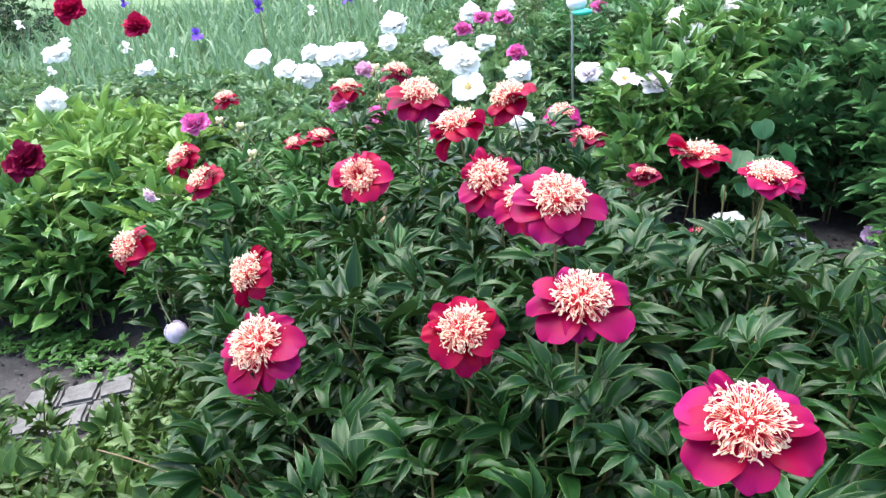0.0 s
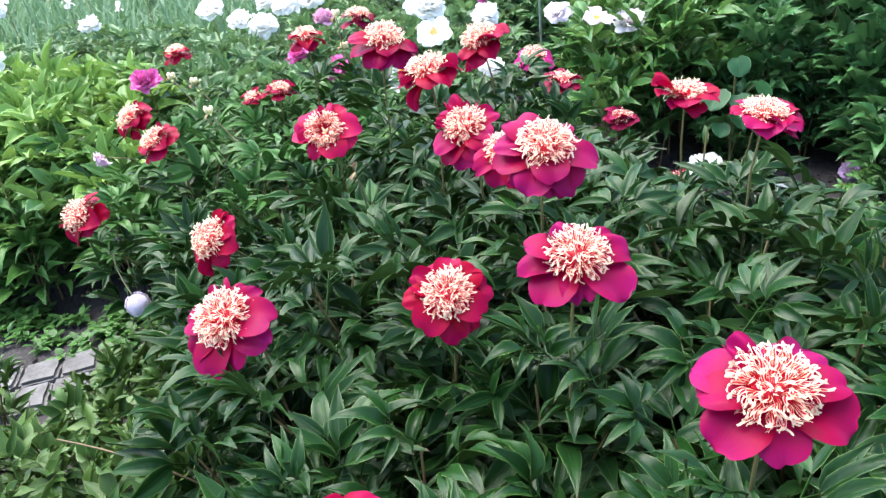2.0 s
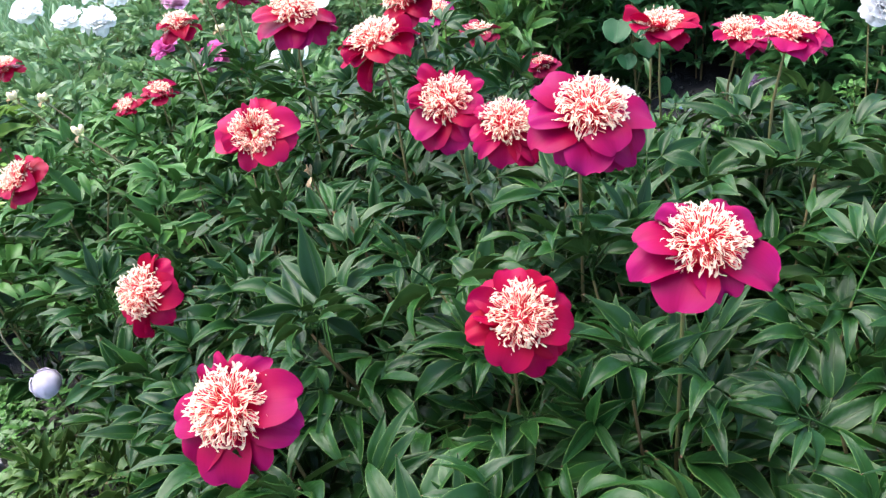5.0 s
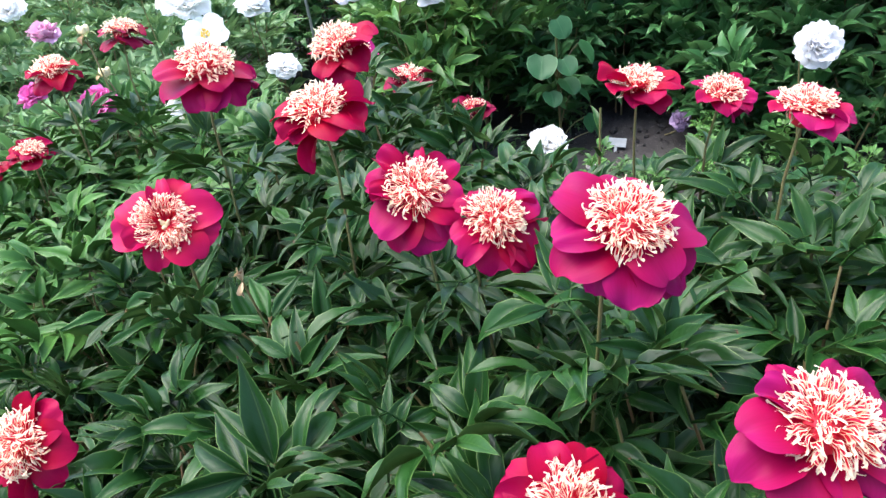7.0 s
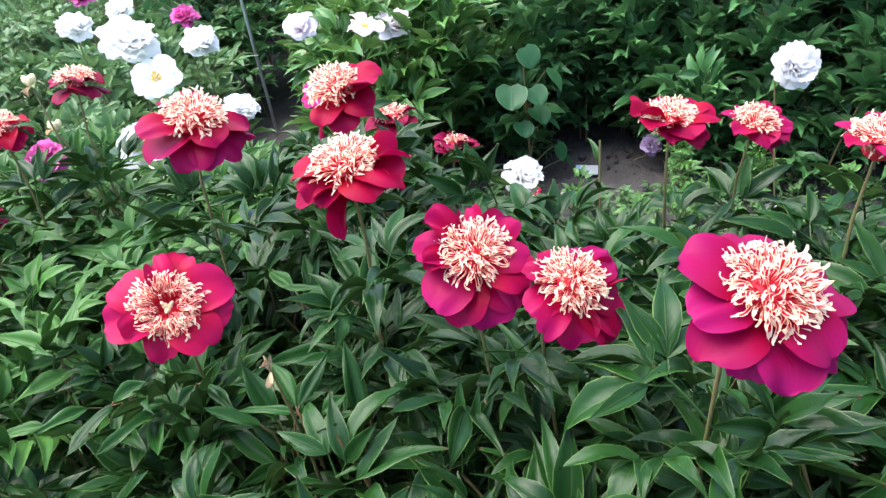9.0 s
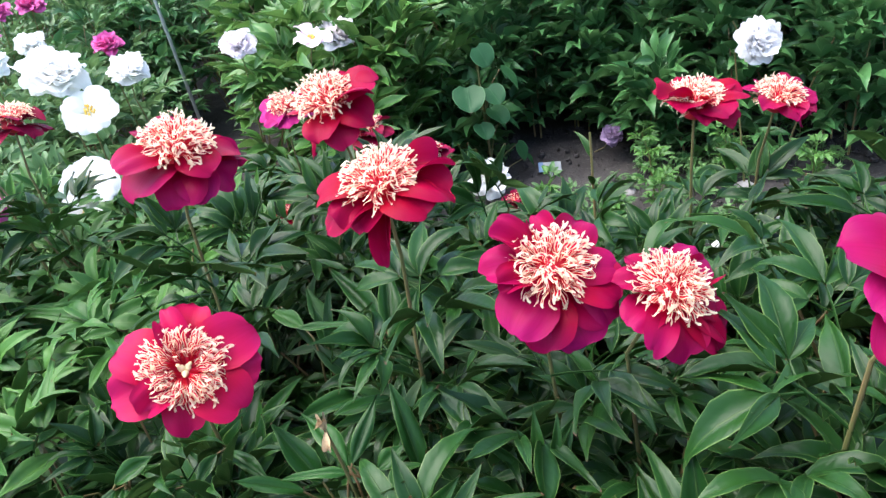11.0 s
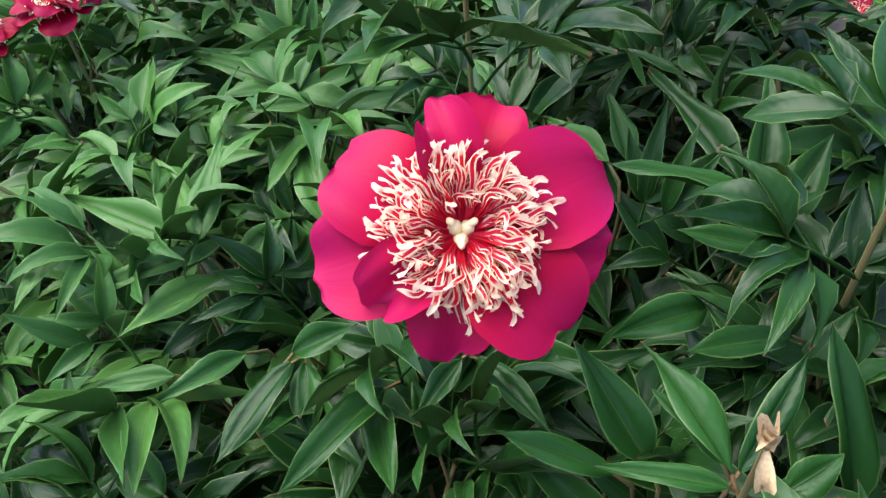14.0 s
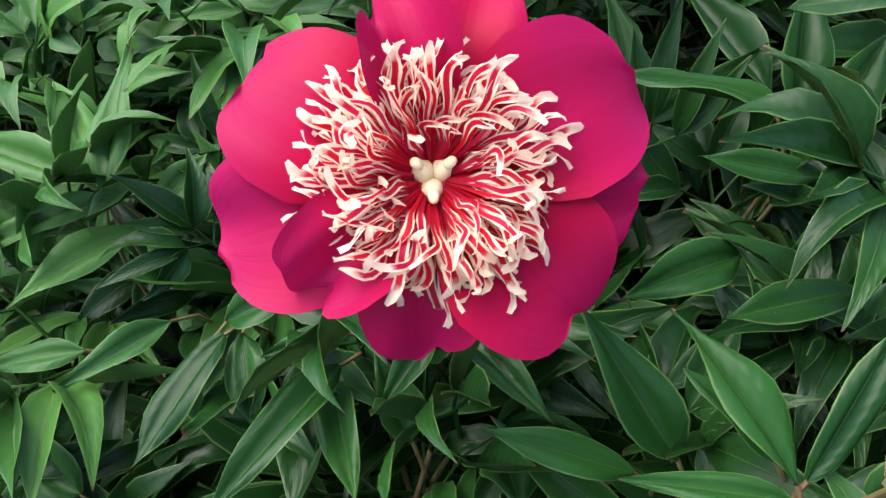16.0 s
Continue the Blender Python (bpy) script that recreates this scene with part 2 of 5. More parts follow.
stone_mat = plain_material("stone", (0.22, 0.21, 0.20), (0.38, 0.36, 0.34), 18.0, 0.85, 0.004)
slab_mat = plain_material("grey_slab", (0.045, 0.043, 0.038), (0.14, 0.14, 0.135), 22.0, 0.85, 0.003)
twig_mat = plain_material("dry_twig", (0.17, 0.13, 0.06), (0.12, 0.08, 0.04), 40.0, 0.8)


def soil_material():
    m, n, l, b = material("garden_soil")
    geo = n.new("ShaderNodeNewGeometry")
    pos = geo.outputs["Position"]
    big, mid, fine = noise_node(n, l, 1.3, 4.0, pos), noise_node(n, l, 14.0, 6.0, pos), noise_node(n, l, 90.0, 4.0, pos)
    col = mix_node(n, l, step_node(n, l, mid, 0.35, 0.68), (0.014, 0.0125, 0.0115), (0.036, 0.033, 0.031))
    col = mix_node(n, l, step_node(n, l, big, 0.4, 0.65), col, (0.038, 0.034, 0.032))
    crumbs = step_node(n, l, fine, 0.6, 0.7)
    col = mix_node(n, l, math_node(n, l, "MULTIPLY", crumbs, 0.5), col, (0.13, 0.12, 0.11))
    sep = n.new("ShaderNodeSeparateXYZ")
    l.new(pos, sep.inputs[0])
    turf = step_node(n, l, math_node(n, l, "MULTIPLY_ADD", big, 2.0, sep.outputs[1]), 6.5, 8.5)
    grass = mix_node(n, l, mid, (0.03, 0.075, 0.02), (0.08, 0.15, 0.04))
    l.new(mix_node(n, l, turf, col, grass), b.inputs["Base Color"])
    b.inputs["Roughness"].default_value = 0.95
    bump = n.new("ShaderNodeBump")
    bump.inputs["Strength"].default_value, bump.inputs["Distance"].default_value = 0.9, 0.012
    l.new(math_node(n, l, "ADD", mid, math_node(n, l, "MULTIPLY", fine, 0.4)), bump.inputs["Height"])
    l.new(bump.outputs[0], b.inputs["Normal"])
    return m


soil = soil_material()


# ---------------------------------------------------------------- mesh helpers
class Soup:
    """Gathers quads with one uv per corner point, and makes one mesh of them."""

    def __init__(self):
        self.v, self.f, self.uv, self.n = [], [], [], 0

    def add(self, v, f, uv):
        self.v.append(v), self.uv.append(uv), self.f.append(np.asarray(f) + self.n)
        self.n += len(v)

    def put(self, other, m):
        """Adds arrays (v, f, uv) of another soup at the pose m."""
        v, f, uv = other
        a = np.array(m)
        self.add(v @ a[:3, :3].T + a[:3, 3], f, uv)

    def arrays(self):
        return np.concatenate(self.v), np.concatenate(self.f), np.concatenate(self.uv)

    def mesh(self, name, mat, smooth=True):
        return quads(name, *self.arrays(), mat, smooth)


def quads(name, v, f, uv, mat, smooth=True):
    me = bpy.data.meshes.new(name)
    n = len(f)
    me.vertices.add(len(v)), me.loops.add(4 * n), me.polygons.add(n)
    me.vertices.foreach_set("co", np.ascontiguousarray(v, dtype=np.float32).ravel())
    me.loops.foreach_set("vertex_index", np.ascontiguousarray(f, dtype=np.int32).ravel())
    me.polygons.foreach_set("loop_start", np.arange(0, 4 * n, 4, dtype=np.int32))
    me.polygons.foreach_set("use_smooth", np.full(n, smooth))
    layer = me.uv_layers.new(name="UVMap")
    layer.data.foreach_set("uv", np.ascontiguousarray(uv[f.ravel()], dtype=np.float32).ravel())
    me.materials.append(mat)
    me.update()
    me.validate()
    return me


def sheet(rows, cols):
    """The faces of a grid of points, rows along, cols across."""
    i = np.arange(rows - 1)[:, None] * cols + np.arange(cols - 1)[None, :]
    return np.stack([i, i + 1, i + cols + 1, i + cols], -1).reshape(-1, 4)


def tube(points, radii, sides=6):
    """A round rod through points: arrays of v, f, uv."""
    p = np.array(points, dtype=float)
    d = np.gradient(p, axis=0)
    d /= np.linalg.norm(d, axis=1)[:, None]
    side = np.cross(d, (0.31, 0.9, 0.3))
    side /= np.linalg.norm(side, axis=1)[:, None]
    other = np.cross(d, side)
    a = np.linspace(0, 2 * np.pi, sides + 1)
    r = np.asarray(radii, dtype=float)[:, None, None]
    v = p[:, None] + r * (np.cos(a)[None, :, None] * side[:, None] + np.sin(a)[None, :, None] * other[:, None])
    u, w = np.meshgrid(a / (2 * np.pi), np.linspace(0, 1, len(p)))
    return v.reshape(-1, 3), sheet(len(p), sides + 1), np.stack([u.ravel(), w.ravel()], -1)


def bend(a, b, c, n=8):
    """Points on a soft curve from a by way of b to c."""
    t = np.linspace(0, 1, n)[:, None]
    a, b, c = (np.array(q, dtype=float) for q in (a, b, c))
    return (1 - t) ** 2 * a + 2 * t * (1 - t) * b + t ** 2 * c


def thing(name, at, label, category, group="", kind=""):
    ob = new(name)
    ob.empty_display_size = 0.05
    ob.location = at
    return tagged(ob, label, category, group, kind)


WORLD = {}


def part(name, me, parent, m=None, label="", kind=""):
    """A mesh under a thing or under a part; m is its pose in the world."""
    ob = new(name, me)
    m = m if m is not None else Matrix()
    base = WORLD.get(parent.name) or Matrix.Translation(parent.location)
    ob.parent = parent
    ob.matrix_basis = base.inverted() @ m
    WORLD[ob.name] = m
    return tagged(ob, label, kind=kind)


def facing(normal, spin=0.0):
    """A turn that takes z to the normal, y to the upper side of the face and x to its right, after a spin about z."""
    z = Vector(normal).normalized()
    y = (Vector((0, 0, 1)) if abs(z.z) < 0.995 else Vector((0, 1, 0)))
    y = (y - z * y.dot(z)).normalized()
    x = y.cross(z)
    return Matrix((x, y, z)).transposed().to_4x4() @ Matrix.Rotation(radians(spin), 4, "Z")


# ---------------------------------------------------------------- leaves
def leaflet(rng, length, width, rows=8, cols=5, droop=0.25, fold=0.35, wave=1.0, under=False):
    """A lance-shaped leaflet along x, its upper face up."""
    v = np.linspace(0, 1, rows)
    u = np.linspace(-1, 1, cols)
    half = 0.5 * width * np.sin(np.pi * np.clip(v, 0, 1) ** 0.78) ** 0.95 * (1 - 0.42 * v ** 3)
    half[0], half[-1] = 0.04 * width, 0.012 * width
    bendy = rng.uniform(-0.12, 0.12)
    ph = rng.uniform(0, 6.28)
    a = droop * (v ** 2) * 1.6
    x = np.cumsum(np.concatenate([[0], np.cos(a[1:] * 1.0)])) * length / (rows - 1)
    z = -np.cumsum(np.concatenate([[0], np.sin(a[1:])])) * length / (rows - 1)
    X = np.repeat(x[:, None], cols, 1)
    Y = half[:, None] * u[None, :] + (bendy * length * v ** 2)[:, None]
    Z = z[:, None] + fold * half[:, None] * np.abs(u)[None, :] ** 1.3
    Z += 0.34 * half[:, None] * np.sin(np.pi * np.abs(u))[None, :]
    Z += wave * 0.06 * width * np.sin(v * 9 + ph)[:, None] * (np.abs(u) ** 2 * np.sign(u))[None, :]
    uu, vv = np.meshgrid((u + 1) / 2, v)
    top, faces, uv = np.stack([X, Y, Z], -1).reshape(-1, 3), sheet(rows, cols), np.stack([uu.ravel(), vv.ravel()], -1)
    if under:
        below = top - np.array([0, 0, 0.006 * width + 0.0003])
        return np.concatenate([top, below]), np.concatenate([faces, faces[:, [0, 3, 2, 1]] + len(top)]), np.concatenate([uv, uv + np.array([0, 2.0])])
    return top, faces, uv


def compound(rng, reach, length, width, rows, cols, upright, under):
    """A divided peony leaf on its stalk, growing along x from the stem."""
    s = Soup()
    rise = rng.uniform(0.15, 0.45)
    end = np.array([reach, 0, reach * rise])
    s.add(*tube(bend((0, 0, 0), (reach * 0.5, 0, reach * rise * 0.8), end, 4), [0.0022, 0.002, 0.0017, 0.0013], 4))
    groups = [(end, 0.0, 3, 1.0)]
    for side in (-1, 1):
        base = end * rng.uniform(0.55, 0.75)
        base[2] *= 1.1
        tip = base + np.array([math.cos(radians(52)), side * math.sin(radians(52)), 0.25]) * reach * 0.38
        s.add(*tube(bend(base, (base + tip) / 2, tip, 3), [0.0016, 0.0014, 0.0011], 4))
        groups.append((tip, side * rng.uniform(42, 64), rng.choice([2, 3]), 0.88))
    for at, yaw, count, size in groups:
        for k in range(count):
            turn = yaw + (0 if k == 0 else (38 if k == 1 else -38) * rng.uniform(0.75, 1.25))
            if count == 2 and k == 0:
                turn -= 14 * (1 if yaw > 0 else -1)
            long = length * size * (1.0 if k == 0 else 0.84) * rng.uniform(0.78, 1.25)
            lf = leaflet(rng, long, width * rng.uniform(0.78, 1.3) * (long / length) ** 0.5, rows, cols, rng.uniform(-0.1, 0.95), rng.uniform(0.3, 1.1), rng.uniform(0.8, 2.2), under)
            m = Matrix.Translation(at) @ Matrix.Rotation(radians(turn), 4, "Z") @ Matrix.Rotation(radians(-rng.uniform(-18, 32) - upright), 4, "Y") @ Matrix.Rotation(radians(rng.uniform(-28, 28)), 4, "X")
            s.put(lf, m)
    return s.arrays()


def leaf_set(seed, count, reach, length, width, rows, cols, upright=0.0, under=True):
    rng = np.random.default_rng(seed)
    return [compound(rng, reach * rng.uniform(0.8, 1.2), length, width, rows, cols, upright, under) for _ in range(count)]


LEAVES_FINE = leaf_set(1, 14, 0.080, 0.106, 0.0255, 7, 5)
LEAVES_MID = leaf_set(2, 8, 0.085, 0.100, 0.033, 5, 3, 0.0, False)
LEAVES_FRESH = leaf_set(5, 8, 0.100, 0.130, 0.045, 6, 5, 8.0, False)
LEAVES_HEDGE = leaf_set(4, 10, 0.095, 0.118, 0.046, 6, 3, 20.0, False)
LEAVES_SMALL = leaf_set(3, 8, 0.060, 0.068, 0.024, 6, 3, 12.0)


def inside(x, y, mounds):
    """Canopy height at a place: the tallest of the mounds there, 0 outside."""
    best = 0.0
    for cx, cy, rx, ry, h in mounds:
        d = math.hypot((x - cx) / rx, (y - cy) / ry)
        if d < 1:
            best = max(best, h * (1 - 0.38 * d ** 3))
    return best


def bush(label, mounds, leaves, mat, seed, spacing, tiers=6, singles=60, near=None, group="peony bushes", stem=None, low=0.62, clear=None, blooms=()):
    """A clump of leafy shoots: each shoot a stem with divided leaves round it."""
    rng = np.random.default_rng(seed)
    cx, cy = mounds[0][0], mounds[0][1]
    root = thing("peony_bush", (cx, cy, 0), label, "bush", group)
    near = near or (0.0, 0.8)
    meshes = [quads("leaf", *a, mat) for a in leaves]
    x0, x1 = min(m[0] - m[2] for m in mounds), max(m[0] + m[2] for m in mounds)
    y0, y1 = min(m[1] - m[3] for m in mounds), max(m[1] + m[3] for m in mounds)
    placed, stems = [], Soup()
    for gx in np.arange(x0, x1, spacing):
        for gy in np.arange(y0, y1, spacing):
            x, y = gx + rng.uniform(-0.5, 0.5) * spacing, gy + rng.uniform(-0.5, 0.5) * spacing
            h = inside(x, y, mounds) * rng.uniform(0.86, 1.06)
            if h < 0.08:
                continue
            if clear and math.hypot(x - clear[0], y - clear[1]) < clear[2]:
                h = min(h, clear[3])
            lean = np.array([rng.uniform(-0.16, 0.16), rng.uniform(-0.16, 0.16)]) * h
            foot = np.array([x - lean[0], y - lean[1], -0.01])
            top = np.array([x + lean[0], y + lean[1], h - 0.03])
            way = bend(foot, (foot[0] * 0.7 + top[0] * 0.3, foot[1] * 0.7 + top[1] * 0.3, h * 0.5), top, 6)
            stems.add(*tube(way, np.linspace(0.0042, 0.002, 6), 5))
            az = rng.uniform(0, 360)
            for k in range(tiers):
                t = 1 - (k / tiers) * low
                at = way[0] * (1 - t) ** 2 + 2 * way[2] * t * (1 - t) * 0 + way[-1] * t ** 2 + (1 - t) * t * 2 * (way[0] + way[-1]) / 2
                at[2] = h * t - 0.03
                az += 137.5 + rng.uniform(-20, 20)
                pitch = rng.uniform(8, 42) if k else rng.uniform(25, 65)
                size = rng.uniform(0.85, 1.15) * (0.82 if k == 0 else 1.0)
                m = Matrix.Translation(at) @ Matrix.Rotation(radians(az), 4, "Z") @ Matrix.Rotation(radians(-pitch), 4, "Y") @ Matrix.Scale(size, 4)
                if clear and math.hypot(at[0] - clear[0], at[1] - clear[1]) < clear[2] and at[2] > clear[3]:
                    continue
                if any(abs(at[0] - b[0]) < 0.15 and -0.10 < b[1] - at[1] < 0.32 and at[2] > b[2] - 0.14 + 0.5 * max(0.0, b[1] - at[1]) for b in blooms):
                    continue
                placed.append((math.hypot(at[0] - near[0], at[1] - near[1]) + 0.5 * (h - at[2]), int(rng.integers(len(leaves))), m))
    placed.sort(key=lambda q: q[0])
    rest = Soup()
    for i, (_, kind, m) in enumerate(placed):
        if i < singles:
            part("leaf", meshes[kind], root, m)
        else:
            rest.put(leaves[kind], m)
    part("stem_clump", stems.mesh("stem_clump", stem or stem_brown), root, kind="stuff")
    if rest.n:
        part("foliage", rest.mesh("foliage", mat), root, kind="stuff")
    return root


# ---------------------------------------------------------------- flowers
def petal(rng, length, width, rows=8, cols=7, cup=0.5, curl=-0.3, ruffle=1.0, round_=0.62):
    """A broad petal along x, its inner face up, with a waved rim."""
    v = 1 - (1 - np.linspace(0, 1, rows)) ** 2.1
    u = np.linspace(-1, 1, cols)
    full = np.where(v < round_, 0.24 + 0.80 * np.sin(np.minimum(v / round_, 1) * np.pi / 2) ** 1.1, np.sqrt(np.clip(1 - (np.maximum(v - round_, 0) / (1.001 - round_)) ** 2.2, 0, 1)))
    half = 0.5 * width * np.maximum(full, 0.09)
    ph = rng.uniform(0, 6.28, 5)
    k1, k2 = rng.uniform(2.4, 4.2), rng.uniform(6.0, 9.0)
    U, V = np.meshgrid(u, v)
    S = U * np.maximum(full, 0.09)[:, None]
    X = length * V
    X += ruffle * length * V ** 4 * (0.035 * np.sin(k1 * S + ph[0]) + 0.014 * np.sin(k2 * S + ph[1]))
    X -= ruffle * length * 0.06 * V ** 6 * np.exp(-((S - 0.4 * np.sin(ph[1])) / 0.14) ** 2)
    Y = half[:, None] * U + 0.05 * length * np.sin(ph[2]) * V ** 2
    Z = cup * length * 0.36 * V * S ** 2
    Z += length * (0.20 * np.sin(V * 2.2) + curl * V ** 2.5 * 0.45)
    Z += ruffle * length * (0.042 * V ** 1.6 * np.sin(k1 * S + ph[3] + 2.0 * V) + 0.018 * V ** 3 * np.sin(k2 * S + ph[4]))
    fold = rng.uniform(4.0, 6.5)
    Z += ruffle * length * 0.016 * np.sin(V * np.pi) ** 0.7 * np.sin(fold * U + ph[0]) + length * rng.uniform(-0.05, 0.07) * V ** 2 * U
    uu = (U + 1) / 2
    return np.stack([X, Y, Z], -1).reshape(-1, 3), sheet(rows, cols), np.stack([uu.ravel(), V.ravel()], -1)


def strand(rng, length, width, wild=1.0):
    """A narrow crimped inner petal along x, with frilled edges, twisting and hooking over at its tip."""
    rows, cols = 20, 4
    v = np.linspace(0, 1, rows)
    u = np.array([-1, -0.5, 0.5, 1])
    half = 0.5 * width * (0.16 + 0.84 * np.clip(v / 0.65, 0, 1) ** 1.4)
    half[-3:] *= (0.92, 0.78, 0.42)
    ph = rng.uniform(0, 6.28, 5)
    grow = np.clip((v - 0.35) / 0.65, 0, 1)
    end = np.clip((v - 0.70) / 0.30, 0, 1) ** 1.3
    yaw = wild * (0.55 * np.sin(v * rng.uniform(8, 15) + ph[0]) * grow + rng.uniform(-1.5, 1.5) * end)
    pitch = wild * (rng.uniform(-0.3, 0.35) * v + 0.5 * np.sin(v * rng.uniform(8, 13) + ph[1]) * grow + rng.uniform(-1.5, 1.1) * end)
    way = np.stack([np.cos(yaw) * np.cos(pitch), np.sin(yaw) * np.cos(pitch), np.sin(pitch)], -1)
    mid = np.concatenate([np.zeros((1, 3)), np.cumsum(way[1:], 0)]) * length / (rows - 1)
    twist = rng.uniform(-1.3, 1.3) * v + 0.4 * np.sin(v * 9 + ph[2]) * grow
    flat = np.stack([-np.sin(yaw), np.cos(yaw), np.zeros(rows)], -1)
    up = np.cross(way, flat)
    side = np.cos(twist)[:, None] * flat + np.sin(twist)[:, None] * up
    face = np.cross(way, side)
    rim = np.abs(u) > 0.9
    lift = 0.35 * half[:, None] * u[None] ** 2 + width * 0.32 * grow[:, None] * rim[None] * np.sin(v[:, None] * 25 + ph[3] + u[None] * 2.2)
    spread = half[:, None] * u[None] * (1 + 0.25 * grow[:, None] * rim[None] * np.sin(v[:, None] * 21 + ph[4] + u[None]))
    p = mid[:, None] + spread[..., None] * side[:, None] + lift[..., None] * face[:, None]
    uu, vv = np.meshgrid((u + 1) / 2, v)
    return p.reshape(-1, 3), sheet(rows, cols), np.stack([uu.ravel(), vv.ravel()], -1)


prng = np.random.default_rng(11)
STEM_LEAVES = [quads("leaf", *a, leaf_deep) for a in LEAVES_FINE[:6]]
PETALS = [petal(prng, 0.068, prng.uniform(0.060, 0.074), 14, 15, prng.uniform(-0.35, 0.3) if k < 7 else prng.uniform(0.35, 0.85), prng.uniform(-0.7, 0.1), prng.uniform(0.7, 1.9), 0.64) for k in range(14)]
PETALS += [petal(prng, 0.068, 0.062, 15, 15, prng.uniform(-0.2, 0.35), prng.uniform(-0.5, -0.05), prng.uniform(0.5, 1.2), 0.60) for _ in range(7)]
PETALS += [petal(prng, 0.068, 0.062, 16, 17, prng.uniform(0.5, 0.8), prng.uniform(-0.3, 0.2), 2.2, 0.62) for _ in range(2)]
STRANDS = [strand(prng, 0.049, prng.uniform(0.0025, 0.0037), 1.05) for _ in range(28)]
STUBS = [strand(prng, 0.047, prng.uniform(0.0026, 0.0040), 1.1) for _ in range(28)]
STUB_MESHES = [quads("staminode", *a, staminode) for a in STUBS]
STRAND_MESHES = [quads("staminode", *a, staminode_open) for a in STRANDS]
PETAL_MESHES = {}


def petal_mesh(kind, mat):
    if (kind, mat.name) not in PETAL_MESHES:
        PETAL_MESHES[kind, mat.name] = quads("petal", *PETALS[kind], mat)
    return PETAL_MESHES[kind, mat.name]


def ball(r, rows=7, cols=9, squash=1.0):
    a, b = np.linspace(0, np.pi, rows), np.linspace(0, 2 * np.pi, cols)
    A, B = np.meshgrid(a, b, indexing="ij")
    v = np.stack([r * np.sin(A) * np.cos(B), r * np.sin(A) * np.sin(B), r * squash * np.cos(A)], -1).reshape(-1, 3)
    return v, sheet(rows, cols), np.stack([B.ravel() / 6.2832, A.ravel() / 3.1416], -1)


def carpel():
    s = Soup()
    m = Matrix.Translation((0.0042, 0, 0.006)) @ Matrix.Rotation(radians(14), 4, "Y")
    s.put(ball(0.0042, 8, 9, 1.9), m)
    s.put(ball(0.0021, 6, 7, 1.3), m @ Matrix.Translation((0.0012, 0, 0.0090)) @ Matrix.Rotation(radians(40), 4, "Y"))
    return s.arrays()


def sepals(rng):
    s = Soup()
    for k in range(5):
        lf = leaflet(rng, rng.uniform(0.022, 0.04), 0.014, 5, 3, 0.5, 0.3)
        s.put(lf, Matrix.Rotation(radians(k * 72 + rng.uniform(-15, 15)), 4, "Z") @ Matrix.Rotation(radians(rng.uniform(-10, 25)), 4, "Y"))
    return s.arrays()


CARPEL_MESH = quads("carpel", *carpel(), carpel_mat)
CUSHION = quads("heart", *ball(0.021, 9, 13, 0.9), plain_material("heart_red", (0.52, 0.004, 0.018), (0.58, 0.010, 0.045), 120.0, 0.6))
SEPAL_MESHES = [quads("calyx", *sepals(prng), sepal_mat) for _ in range(3)]


def flower_stem(rng, root, c, normal, foot, mat, thick=0.0024):
    down = np.array(c) - 0.10 * np.array(Vector(normal).normalized())
    down[2] = min(down[2], c[2] - 0.03)
    pts = np.concatenate([bend(foot, (foot[0] * 0.4 + down[0] * 0.6, foot[1] * 0.4 + down[1] * 0.6, down[2] * 0.6), down, 8)[:-1], bend(down, down * 0.45 + np.array(c) * 0.55, c, 4)])
    me = quads("stem", *tube(pts, np.linspace(thick * 1.3, thick * 0.8, len(pts)), 7), mat)
    part("stem", me, root)


